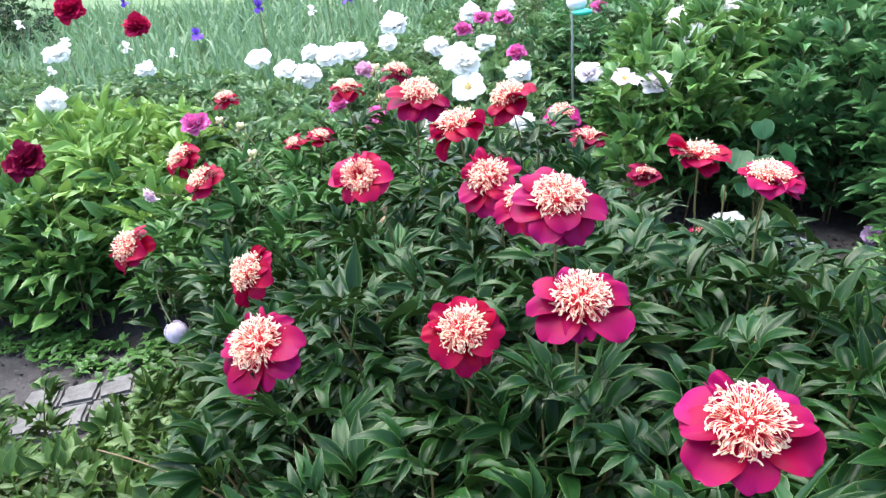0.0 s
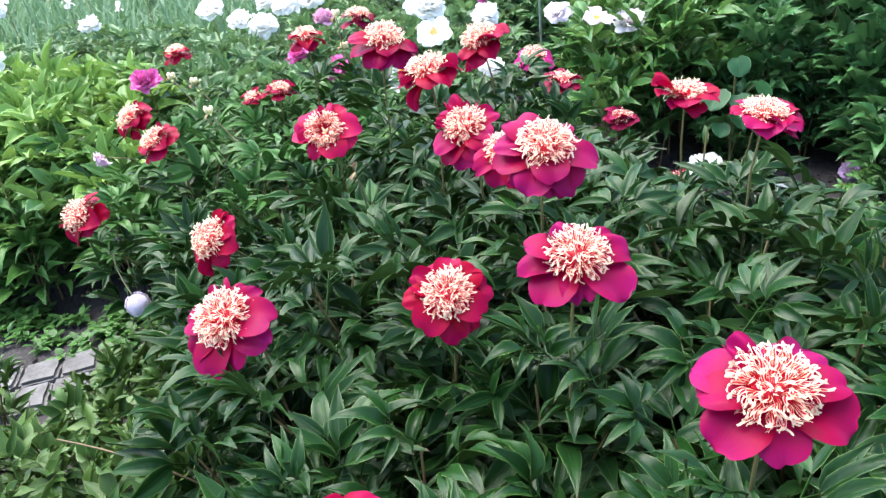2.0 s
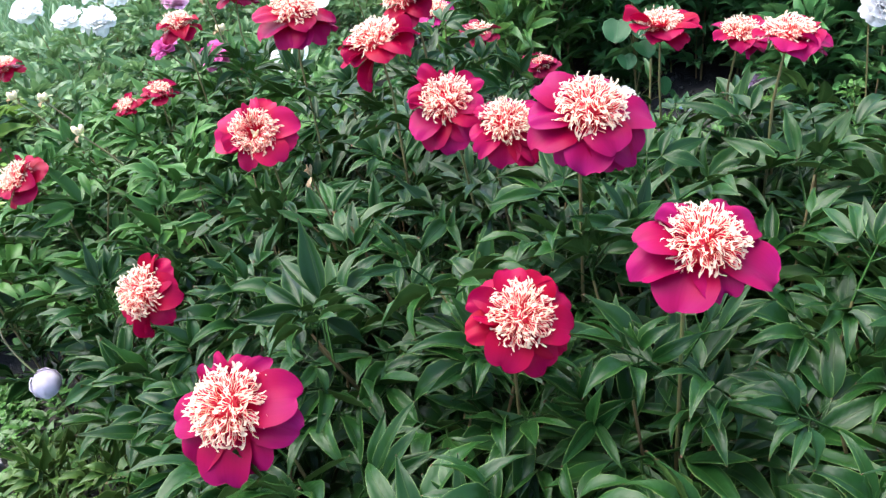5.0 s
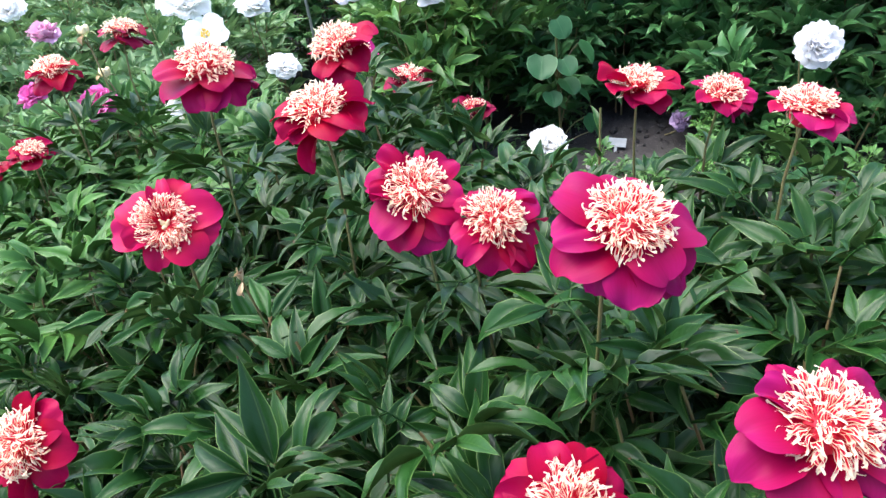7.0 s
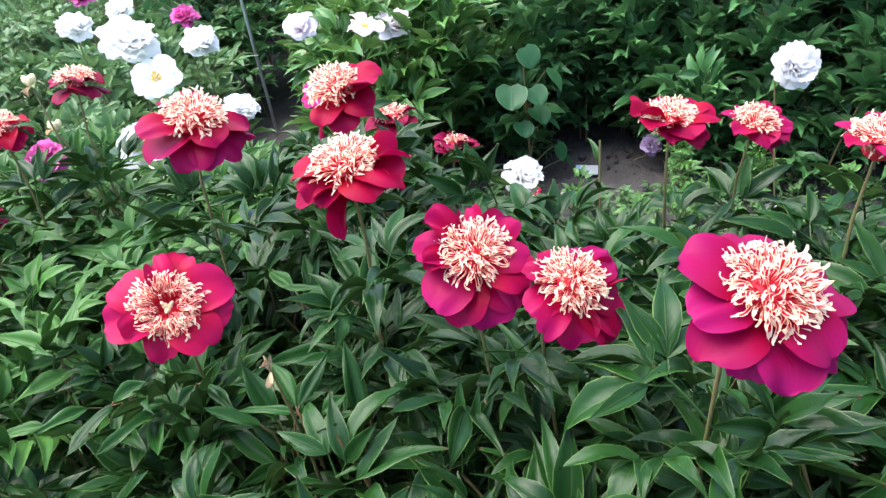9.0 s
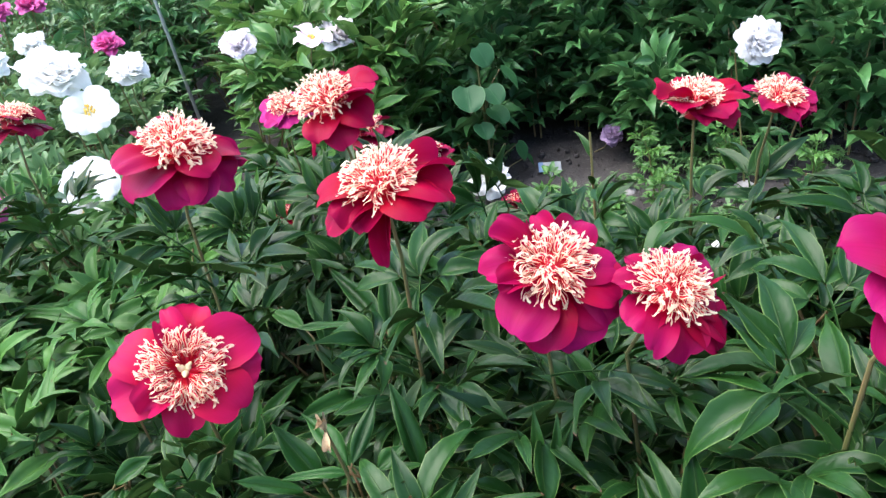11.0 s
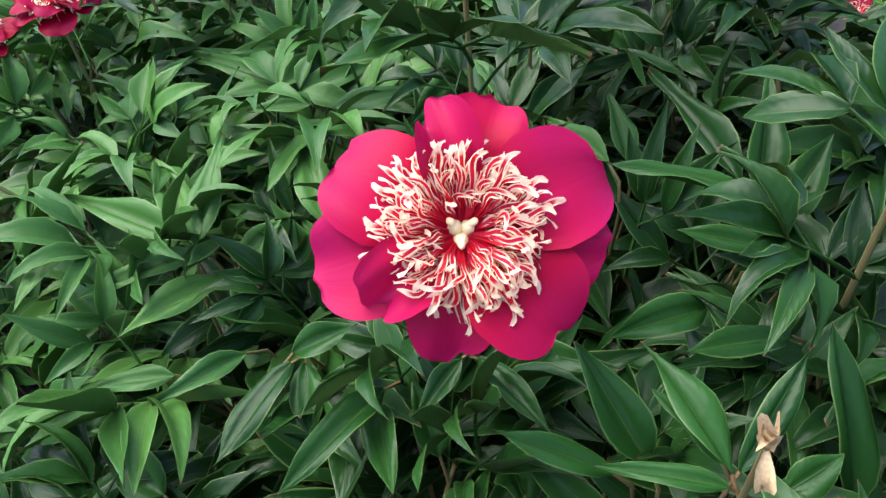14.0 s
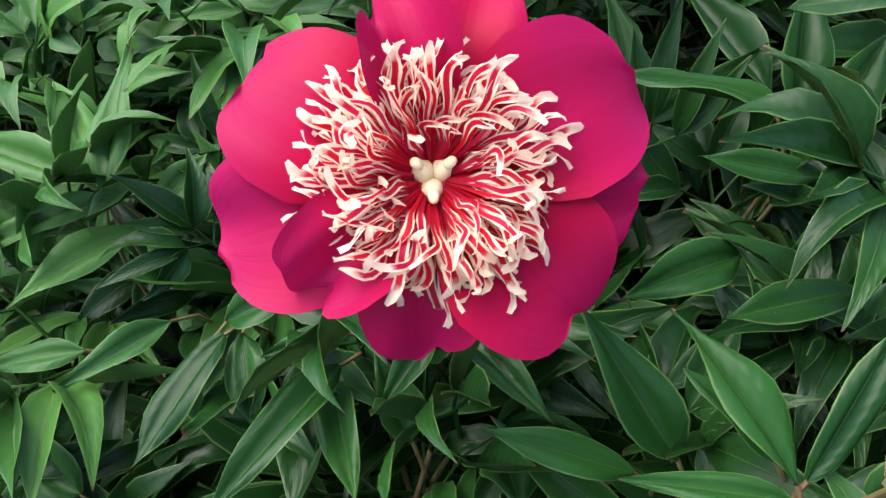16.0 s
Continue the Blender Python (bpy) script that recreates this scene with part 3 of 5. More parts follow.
def red_peony(p, normal, size, seed, label, heart=False, mat=None, droopy=(), lift=0.0, spin=0.0, foot=None, strands=215, petals=10, joined=False, ring=(), leafy=True):
    """A peony with a ring of broad petals round a dome of crimped inner petals. p: the middle of the dome's face."""
    rng = np.random.default_rng(seed)
    mat = mat or red_petal
    k = size / 0.145
    nv = Vector(normal).normalized()
    c = Vector(p) - nv * (0.028 if heart else 0.021) * k
    if foot is None:
        foot = (c.x - nv.x * 0.12 + rng.uniform(-0.05, 0.05), c.y - nv.y * 0.05 + rng.uniform(0, 0.08), 0.0)
    root = thing("peony_flower", foot, label, "peony flower", "red peonies")
    q = Matrix.Translation(c) @ facing(nv, spin) @ Matrix.Scale(k, 4)
    for i in range(len(ring) or petals):
        outer = i % 2
        az = i * 360 / petals + rng.uniform(-9, 9)
        elev = (rng.uniform(-32, -8) if outer else rng.uniform(-10, 12)) + lift
        if i in droopy:
            elev = -62 + rng.uniform(-10, 5)
        size_i = rng.uniform(0.86, 1.04) * (1.0 if outer else 0.92)
        if ring:
            az, elev, size_i, wide, crimp = ring[i]
            outer = elev < -6
        m = q @ Matrix.Rotation(radians(az), 4, "Z") @ Matrix.Translation((0.004, 0, (-0.005 if outer else 0.0025))) @ Matrix.Rotation(radians(-elev), 4, "Y") @ Matrix.Rotation(radians(rng.uniform(-8, 8) if ring else rng.uniform(-20, 20)), 4, "X") @ Matrix.Diagonal((size_i, size_i * (0.98 * wide if ring else rng.uniform(0.85, 1.12)), size_i, 1))
        part("petal", petal_mesh((21 + i % 2 if crimp else 14 + (i + seed) % 7) if ring else int(rng.integers(7)) + (0 if outer else 7), mat), root, m)
    heart_part = part("heart", CUSHION, root, q @ Matrix.Translation((0, 0, -0.010 if heart else 0.0)), "red heart set with cream-edged crimped inner petals")
    rest = Soup()
    for i in range(strands):
        f = (i + 0.5) / strands
        lo, hi = (math.cos(radians(44)), math.cos(radians(84))) if heart else (math.cos(radians(7)), math.cos(radians(86)))
        theta = math.degrees(math.acos(lo + (hi - lo) * f)) + rng.uniform(-5, 5)
        az = i * 137.508 + rng.uniform(-10, 10)
        long = (0.96 + 0.10 * math.sin(radians(theta)) if heart else 0.78 + 0.26 * math.sin(radians(theta))) * (rng.uniform(0.82, 1.12) if heart else rng.uniform(0.88, 1.08))
        if heart:
            long *= 0.86 * rng.choice([1.0, 1.06, 0.62], p=[0.5, 0.3, 0.2])
        m = q @ Matrix.Rotation(radians(az), 4, "Z") @ Matrix.Translation((0.002, 0, 0.006)) @ Matrix.Rotation(radians(theta - 90), 4, "Y") @ Matrix.Rotation(radians(rng.uniform(-45, 45)), 4, "X") @ Matrix.Diagonal((long, 1, 1, 1))
        kind = int(rng.integers(len(STRANDS)))
        if joined:
            rest.put(STUBS[kind], m)
        else:
            part("staminode", (STRAND_MESHES if heart else STUB_MESHES)[kind], heart_part, m)
    if joined:
        part("staminode_tuft", rest.mesh("staminode_tuft", staminode), heart_part, label="cream-tipped crimped inner petals")
    for j in range(3 if not joined else 0):
        part("carpel", CARPEL_MESH, heart_part, q @ Matrix.Rotation(radians(j * 120 + rng.uniform(0, 50)), 4, "Z") @ Matrix.Translation((-0.0008, 0, rng.uniform(-0.003, 0.001))), "pale yellow carpel" if j == 0 else "")
    part("calyx", SEPAL_MESHES[seed % 3], root, q @ Matrix.Translation((0, 0, -0.006)) @ Matrix.Rotation(math.pi, 4, "X"))
    flower_stem(rng, root, tuple(c), normal, np.array(foot, dtype=float), stem_mat)
    if leafy:
        down, az = c - nv * 0.10, rng.uniform(0, 360)
        for j in range(3 if joined else 9):
            drop = 0.085 + 0.036 * j
            f = min(1.0, drop / max(down.z, 0.1)) ** 1.2
            at = Vector((down.x + (foot[0] - down.x) * f, down.y + (foot[1] - down.y) * f, down.z - drop))
            az += 130 + rng.uniform(-20, 20)
            m = Matrix.Translation(at) @ Matrix.Rotation(radians(az), 4, "Z") @ Matrix.Rotation(radians(-rng.uniform(5, 34)), 4, "Y") @ Matrix.Scale(rng.uniform(0.75, 1.1), 4)
            part("leaf", STEM_LEAVES[int(rng.integers(len(STEM_LEAVES)))], root, m)
    return root


def double_mesh(seed, mat):
    """The ruffled inner petals of a double peony, as one mesh."""
    rng = np.random.default_rng(seed)
    s = Soup()
    for i in range(40):
        f = (i + 0.5) / 40
        theta = math.degrees(math.acos(1 - 0.95 * f)) + rng.uniform(-8, 8)
        long = rng.uniform(0.030, 0.040) + 0.010 * f
        pt = petal(rng, long, rng.uniform(0.032, 0.046), 8, 8, rng.uniform(0.3, 1.0), rng.uniform(-0.7, 0.9), 1.9)
        m = Matrix.Rotation(radians(i * 137.5), 4, "Z") @ Matrix.Translation((0.004, 0, 0.003)) @ Matrix.Rotation(radians(theta - 90), 4, "Y") @ Matrix.Rotation(radians(rng.uniform(-35, 35)), 4, "X")
        s.put(pt, m)
    return s.mesh("inner_petals", mat)


DOUBLES = {}


def double_peony(p, normal, size, seed, label, mat, group, single=False, foot=None, name="peony_flower"):
    """A full, ruffled peony; single: open petals round yellow anthers."""
    rng = np.random.default_rng(seed)
    k = size / 0.13
    nv = Vector(normal).normalized()
    c = Vector(p) - nv * 0.02 * k
    foot = foot or (c.x + rng.uniform(-0.08, 0.08), c.y + rng.uniform(0.0, 0.1), 0.0)
    root = thing(name, foot, label, "peony flower", group)
    q = Matrix.Translation(c) @ facing(nv, rng.uniform(0, 360)) @ Matrix.Scale(k, 4)
    count = 9 if single else 8
    for i in range(count):
        elev = (rng.uniform(5, 30) if i % 2 else rng.uniform(-8, 14))
        m = q @ Matrix.Rotation(radians(i * 360 / count + rng.uniform(-10, 10)), 4, "Z") @ Matrix.Rotation(radians(-elev), 4, "Y") @ Matrix.Rotation(radians(rng.uniform(-15, 15)), 4, "X") @ Matrix.Scale(rng.uniform(0.8, 1.0) * (1.05 if single else 0.9), 4)
        part("petal", petal_mesh(int(rng.integers(14)), mat), root, m)
    if single:
        s = Soup()
        for i in range(26):
            a, r = rng.uniform(0, 6.28), 0.013 * math.sqrt(rng.uniform(0, 1))
            s.put(ball(0.0022, 5, 6, 1.8), Matrix.Translation((r * math.cos(a), r * math.sin(a), 0.012 + rng.uniform(0, 0.006))))
        part("anther_tuft", s.mesh("anther_tuft", anther_mat), root, q, "yellow anthers")
    else:
        key = (seed % 3, mat.name)
        if key not in DOUBLES:
            DOUBLES[key] = double_mesh(seed % 3, mat)
        part("inner_petals", DOUBLES[key], root, q @ Matrix.Scale(1.22, 4))
    part("calyx", SEPAL_MESHES[seed % 3], root, q @ Matrix.Translation((0, 0, -0.005)) @ Matrix.Rotation(math.pi, 4, "X"))
    flower_stem(rng, root, tuple(c), normal, np.array(foot, dtype=float), stem_mat)
    return root


# ---------------------------------------------------------------- ground
def ground():
    near = np.arange(-5.0, 5.001, 0.05)
    out = 5.0 * 1.35 ** np.arange(1, 17)
    xs = np.concatenate([-out[::-1], near, out])
    X, Y = np.meshgrid(xs, xs + 2.0, indexing="ij")
    Z = np.zeros_like(X)
    for i in range(X.shape[0]):
        if abs(xs[i]) > 5.01:
            continue
        for j in range(X.shape[1]):
            if abs(xs[j]) <= 5.01:
                Z[i, j] = 0.02 * noise.noise((X[i, j] * 2.3, Y[i, j] * 2.3, 0)) + 0.012 * noise.noise((X[i, j] * 9, Y[i, j] * 9, 3.0))
    v = np.stack([X, Y, Z], -1).reshape(-1, 3)
    me = quads("ground", v, sheet(len(xs), len(xs))[:, ::-1], v[:, :2] * 0.1, soil)
    tagged(new("ground", me), "dry grey-brown crumbly garden soil between the beds", "ground", kind="structure")


ground()

# ---------------------------------------------------------------- beds
FACES = ((0.234, 0.541, 0.80), (0.106, 0.79, 0.82), (-0.062, 0.89, 0.74), (-0.40, 0.95, 0.70), (-0.55, 1.40, 0.63), (0.114, 1.04, 0.88), (0.004, 1.33, 0.82), (0.072, 1.25, 0.80), (-0.055, 1.51, 0.89), (0.478, 1.50, 0.78), (0.61, 1.45, 0.75), (0.52, 1.20, 0.82), (-0.145, 1.83, 0.89), (0.082, 1.85, 0.86), (-0.297, 1.572, 0.72))
main_bush = bush("dense deep-green peony bush under the red peonies", [(-0.03, 1.37, 0.59, 0.86, 0.66), (0.42, 0.96, 0.50, 0.62, 0.68), (0.10, 0.55, 0.50, 0.50, 0.63), (-0.40, 1.60, 0.36, 0.42, 0.60), (0.16, 1.15, 0.40, 0.45, 0.655), (0.06, 1.88, 0.33, 0.42, 0.70), (0.50, 0.62, 0.30, 0.36, 0.58), (0.42, 1.95, 0.34, 0.40, 0.32), (-0.32, 0.78, 0.28, 0.30, 0.54)],
                 LEAVES_FINE, leaf_deep, 21, 0.115, 7, 250, (-0.25, 1.3), clear=(-0.28, 1.70, 0.36, 0.555), blooms=FACES)
# Open side of the same clump; its sunlight is put into a lighter leaf colour.
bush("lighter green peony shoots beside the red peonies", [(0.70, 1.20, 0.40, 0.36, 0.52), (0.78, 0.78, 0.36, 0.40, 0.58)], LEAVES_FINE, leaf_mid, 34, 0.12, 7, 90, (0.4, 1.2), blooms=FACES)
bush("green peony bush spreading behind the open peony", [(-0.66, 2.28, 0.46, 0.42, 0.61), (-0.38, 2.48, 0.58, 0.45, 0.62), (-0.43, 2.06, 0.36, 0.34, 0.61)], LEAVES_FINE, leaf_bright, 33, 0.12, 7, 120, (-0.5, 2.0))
bush("low light-green peony bush beside the path", [(-1.02, 0.82, 0.58, 0.50, 0.42), (-0.60, 0.62, 0.36, 0.50, 0.45), (-0.66, 1.18, 0.26, 0.30, 0.32), (-1.27, 1.36, 0.15, 0.17, 0.40)], LEAVES_SMALL, leaf_low, 22, 0.10, 7, 200, (-0.8, 0.9))
bush("small light-green clump at the path's edge", [(-0.85, 1.53, 0.24, 0.26, 0.22)], LEAVES_SMALL, leaf_low, 23, 0.10, 5, 60)
bush("spreading green peony bush with sparse flowers", [(-1.55, 2.67, 0.60, 0.34, 0.43), (-2.3, 2.95, 0.5, 0.38, 0.45)], LEAVES_FRESH, leaf_sun, 24, 0.13, 9, 120, low=0.9)
bush("fresh yellow-green peony bush", [(-1.48, 3.02, 0.46, 0.44, 0.60), (-1.28, 2.72, 0.28, 0.26, 0.46), (-1.95, 3.35, 0.50, 0.42, 0.56)], LEAVES_FRESH, leaf_fresh, 25, 0.12, 8, 150, low=0.8)
bush("green peony bush behind the red peonies", [(-0.85, 3.0, 0.50, 0.42, 0.58), (-0.30, 3.05, 0.40, 0.33, 0.54)], LEAVES_MID, leaf_soft, 26, 0.13, 6, 100)
bush("peony bush full of white flowers", [(-0.65, 3.85, 0.62, 0.50, 0.60), (-0.05, 3.80, 0.42, 0.55, 0.60)], LEAVES_MID, leaf_soft, 27, 0.14, 6, 100)
bush("pale green bush with few white flowers", [(-2.0, 4.25, 0.9, 0.55, 0.60), (-2.9, 4.3, 0.7, 0.7, 0.58)], LEAVES_MID, leaf_soft, 28, 0.15, 6, 60)
bush("far peony bush with pink and white flowers", [(0.10, 4.75, 0.75, 0.55, 0.66), (-0.6, 5.1, 0.5, 0.45, 0.62)], LEAVES_MID, leaf_soft, 29, 0.15, 6, 60)
bush("shaded dark peony bush behind the garden lamp", [(0.82, 4.75, 0.50, 0.40, 0.74), (0.42, 4.45, 0.32, 0.26, 0.52), (1.3, 5.2, 0.8, 0.6, 0.9)], LEAVES_MID, leaf_hedge, 30, 0.14, 7, 60)
bush("leafy green peony bush with pale pink flowers", [(0.84, 3.14, 0.32, 0.32, 0.68), (1.25, 3.75, 0.55, 0.5, 0.80)], LEAVES_FRESH, leaf_sun, 31, 0.12, 9, 150, low=0.85)
bush("tall dense dark-green peony hedge without flowers", [(2.00, 3.05, 0.52, 0.50, 1.12), (2.35, 2.35, 0.58, 0.55, 1.16), (2.45, 1.65, 0.55, 0.5, 1.05), (2.3, 3.9, 0.7, 0.6, 1.2), (3.0, 3.0, 0.6, 0.7, 1.25), (1.72, 2.85, 0.28, 0.26, 0.62), (1.98, 2.15, 0.28, 0.36, 0.66), (1.45, 3.12, 0.28, 0.26, 0.62), (1.30, 3.05, 0.22, 0.20, 0.40), (1.62, 2.78, 0.22, 0.20, 0.42), (1.72, 2.45, 0.20, 0.22, 0.42), (1.88, 2.55, 0.24, 0.26, 0.6)],
     LEAVES_HEDGE, leaf_hedge, 32, 0.125, 14, 300, (1.7, 2.4), low=0.97)

# ---------------------------------------------------------------- red peonies
red_peony((0.234, 0.541, 0.828), (-0.12, -0.34, 0.93), 0.146, 1, "magenta-crimson peony with cream-tipped inner petals, wide open", mat=purple_red, spin=-8,
          ring=((350, -8, 1.05, 1.0, 0), (15, 5, 0.92, 0.75, 0), (62, -5, 0.95, 0.85, 0), (100, -8, 0.86, 0.85, 0), (140, 5, 0.88, 0.5, 1), (170, -8, 1.1, 0.9, 0), (200, -2, 0.98, 0.8, 0), (240, -16, 1.08, 0.95, 0), (285, -10, 0.96, 0.88, 0)))
red_peony((0.106, 0.807, 0.844), (0.02, -0.28, 0.95), 0.140, 2, "magenta-crimson peony with cream crimped heart, petals uneven", mat=purple_red, spin=-8,
          ring=((165, 8, 1.0, 0.85, 0), (182, -8, 1.1, 0.8, 0), (125, 5, 0.78, 0.65, 1), (90, 0, 0.82, 0.7, 0), (40, 8, 0.88, 0.55, 0), (12, 0, 1.02, 0.75, 0), (318, -14, 1.15, 1.0, 0), (225, -16, 1.1, 1.0, 0), (264, -24, 0.86, 0.9, 1)))
red_peony((-0.063, 0.900, 0.748), (-0.05, -0.60, 0.80), 0.132, 3, "compact crimson peony with round cream heart", spin=-8,
          ring=((285, -12, 1.06, 0.8, 0), (240, -5, 1.0, 1.0, 0), (190, -5, 1.0, 0.75, 0), (162, 0, 0.92, 0.85, 1), (135, -3, 0.93, 0.9, 0), (95, -5, 0.92, 0.85, 0), (50, -5, 0.94, 0.9, 0), (20, -8, 1.02, 0.85, 0), (335, 0, 0.96, 0.9, 0), (312, -10, 0.96, 0.75, 0)))
red_peony((-0.404, 0.954, 0.720), (-0.26, -0.48, 0.84), 0.160, 4, "magenta-red peony leaning over the path side", mat=purple_red, spin=-8,
          ring=((15, 0, 1.1, 0.9, 0), (350, -8, 1.1, 0.75, 0), (65, 5, 0.86, 0.5, 0), (95, 0, 0.78, 0.65, 0), (130, 0, 0.82, 0.65, 1), (200, -5, 1.0, 0.8, 0), (235, -12, 1.1, 0.85, 0), (275, -12, 1.14, 0.9, 0), (305, -15, 1.0, 0.85, 0)))
red_peony((-0.554, 1.414, 0.638), (-0.42, -0.52, 0.74), 0.150, 5, "small crimson peony nodding sideways on its stem", spin=-8,
          ring=((45, 5, 1.0, 0.95, 0), (15, 0, 1.05, 0.95, 0), (330, -10, 1.0, 0.85, 0), (276, -26, 1.05, 0.4, 1), (230, -10, 0.96, 0.85, 0), (172, -10, 0.82, 0.75, 0), (85, 0, 0.9, 0.75, 1)))
red_peony((-1.011, 1.800, 0.565), (-0.45, -0.52, 0.72), 0.158, 6, "crimson peony bent outwards low on the bush")
red_peony((-0.297, 1.572, 0.794), (-0.10, -0.64, 0.76), 0.153, 7, "fully open crimson peony, red heart and cream-edged strands", heart=True, strands=300, mat=open_petal,
          leafy=False, ring=((136, 0, 1.02, 0.95, 0), (181, -5, 1.04, 0.9, 0), (200, 8, 0.84, 0.7, 1), (246, -6, 0.88, 0.80, 0), (297, 0, 1.0, 1.0, 0), (335, -6, 1.02, 0.85, 0), (10, 2, 1.10, 0.88, 0), (40, -3, 0.90, 0.7, 0), (60, -2, 0.98, 0.75, 0), (88, 10, 0.90, 0.58, 1), (110, -10, 0.78, 0.8, 0)))
red_peony((0.108, 1.042, 0.904), (0.02, -0.36, 0.93), 0.151, 8, "large magenta-crimson peony with two rows of petals", mat=purple_red, spin=-8,
          ring=((130, 0, 1.05, 1.0, 0), (62, -5, 0.96, 0.9, 0), (25, -8, 0.96, 0.55, 0), (345, -8, 1.12, 0.85, 0), (170, -5, 1.02, 0.8, 0), (195, -12, 1.1, 0.85, 0), (225, -26, 0.95, 0.75, 0), (250, -20, 1.08, 0.9, 0), (275, -6, 0.94, 0.95, 0), (300, -18, 1.08, 0.85, 0), (280, -26, 1.04, 0.85, 0)))
red_peony((0.004, 1.334, 0.847), (-0.18, -0.42, 0.90), 0.142, 9, "crimson peony touching its neighbour, cream heart", mat=magenta_red, spin=-8,
          ring=((140, 12, 1.05, 0.55, 1), (168, 5, 1.0, 0.8, 0), (195, 5, 0.86, 0.65, 1), (225, -12, 1.05, 1.0, 0), (255, -22, 1.1, 0.8, 0), (286, -20, 1.14, 0.88, 0), (325, -5, 1.0, 0.98, 0), (346, 5, 0.9, 0.75, 0), (45, 5, 0.96, 0.8, 0), (95, 5, 0.86, 0.55, 1), (308, -15, 1.05, 0.85, 0)))
red_peony((0.070, 1.248, 0.822), (0.10, -0.42, 0.90), 0.130, 10, "crimson peony between two larger ones", mat=magenta_red, spin=-8,
          ring=((130, 5, 0.82, 0.75, 0), (45, 0, 0.86, 0.65, 0), (5, -3, 1.1, 0.8, 0), (350, -8, 1.1, 0.55, 1), (320, -8, 0.96, 0.95, 0), (298, -22, 1.14, 0.9, 0), (278, -20, 1.18, 0.65, 0), (240, -20, 1.0, 0.95, 0), (205, -8, 1.1, 0.55, 0), (178, -8, 0.9, 0.85, 0), (90, 0, 0.8, 0.7, 0)))
red_peony((-0.053, 1.518, 0.918), (-0.10, -0.12, 0.99), 0.146, 11, "crimson peony with one petal hanging down", spin=-8,
          ring=((190, -4, 1.0, 0.95, 0), (213, -20, 1.0, 0.95, 0), (233, -10, 0.88, 0.75, 1), (274, -42, 1.10, 0.34, 1), (255, -14, 0.82, 0.7, 0), (318, -6, 1.02, 0.98, 0), (345, -2, 1.14, 0.85, 0), (18, 4, 1.1, 0.62, 1), (55, 0, 0.9, 0.75, 0), (100, -8, 0.86, 0.85, 0), (150, -5, 0.86, 0.75, 0)))
red_peony((-0.150, 1.825, 0.928), (0.12, -0.25, 0.96), 0.160, 12, "crimson peony on a tall stem, petals drooping", mat=magenta_red, spin=-8,
          ring=((170, 0, 1.1, 0.8, 0), (190, -15, 1.1, 0.9, 0), (230, -24, 1.02, 0.95, 0), (255, -30, 0.98, 0.85, 0), (265, -6, 0.84, 0.98, 0), (300, -28, 1.02, 1.0, 0), (325, -8, 1.0, 0.98, 0), (345, -18, 1.08, 0.85, 0), (332, -30, 1.12, 0.65, 1), (50, 5, 1.0, 0.9, 0), (95, 0, 0.86, 0.85, 0)))
red_peony((0.081, 1.852, 0.896), (-0.22, -0.14, 0.96), 0.158, 13, "crimson peony with a high cream dome", spin=-8,
          ring=((185, -12, 0.96, 0.95, 0), (236, -52, 1.1, 0.65, 0), (285, -12, 0.9, 0.98, 0), (310, -25, 1.0, 0.85, 0), (350, -8, 1.02, 0.85, 0), (25, 10, 1.1, 0.95, 0), (5, 5, 1.08, 0.85, 1), (90, 0, 0.9, 0.85, 0), (150, -5, 0.9, 0.85, 0)))
red_peony((0.478, 1.502, 0.806), (0.02, -0.03, 1.0), 0.145, 14, "crimson peony seen from the side on a bare stem", spin=-8,
          ring=((176, 22, 1.14, 0.75, 1), (215, 14, 1.06, 1.0, 0), (262, 3, 1.0, 0.95, 0), (320, 10, 1.06, 0.95, 0), (0, 10, 1.0, 0.85, 0), (60, 14, 0.9, 0.85, 0), (120, 14, 0.9, 0.85, 0), (290, -8, 0.92, 0.85, 0), (240, -6, 0.92, 0.8, 0)))
red_peony((0.612, 1.446, 0.769), (0.06, -0.20, 0.98), 0.128, 15, "small crimson peony with a round cream dome", mat=magenta_red, spin=-8,
          ring=((185, 7, 1.06, 0.75, 0), (5, 12, 1.06, 0.7, 0), (230, 2, 0.92, 0.95, 0), (270, -2, 0.9, 0.98, 0), (312, 2, 0.92, 0.95, 0), (120, 10, 0.9, 0.75, 0), (60, 10, 0.86, 0.75, 0), (250, -14, 0.85, 0.7, 1), (290, -10, 0.85, 0.8, 0)))
red_peony((0.508, 1.192, 0.854), (0.10, -0.10, 0.98), 0.134, 16, "crimson peony on a long upright stem", mat=magenta_red, spin=-8,
          ring=((190, 6, 1.08, 0.85, 0), (215, 0, 1.03, 0.95, 0), (270, -2, 0.96, 0.98, 0), (245, 4, 0.9, 0.75, 1), (350, 8, 1.08, 0.85, 0), (320, 2, 1.02, 0.95, 0), (140, 8, 0.9, 0.85, 0), (60, 6, 0.9, 0.85, 0), (295, -12, 0.92, 0.85, 0)))
red_peony((-0.25, 2.40, 0.885), (0.15, 0.05, 0.98), 0.130, 17, "dark crimson peony, half hidden behind another", mat=dark_petal, joined=True)
red_peony((-0.51, 2.25, 0.72), (0.10, -0.20, 0.97), 0.105, 18, "half-open small crimson peony", joined=True, lift=20)
red_peony((-0.60, 2.26, 0.70), (-0.2, -0.20, 0.95), 0.09, 19, "half-open small crimson peony", joined=True, lift=25)
red_peony((-0.415, 2.32, 0.858), (-0.05, -0.15, 0.98), 0.130, 20, "crimson peony beside pink blooms", joined=True)
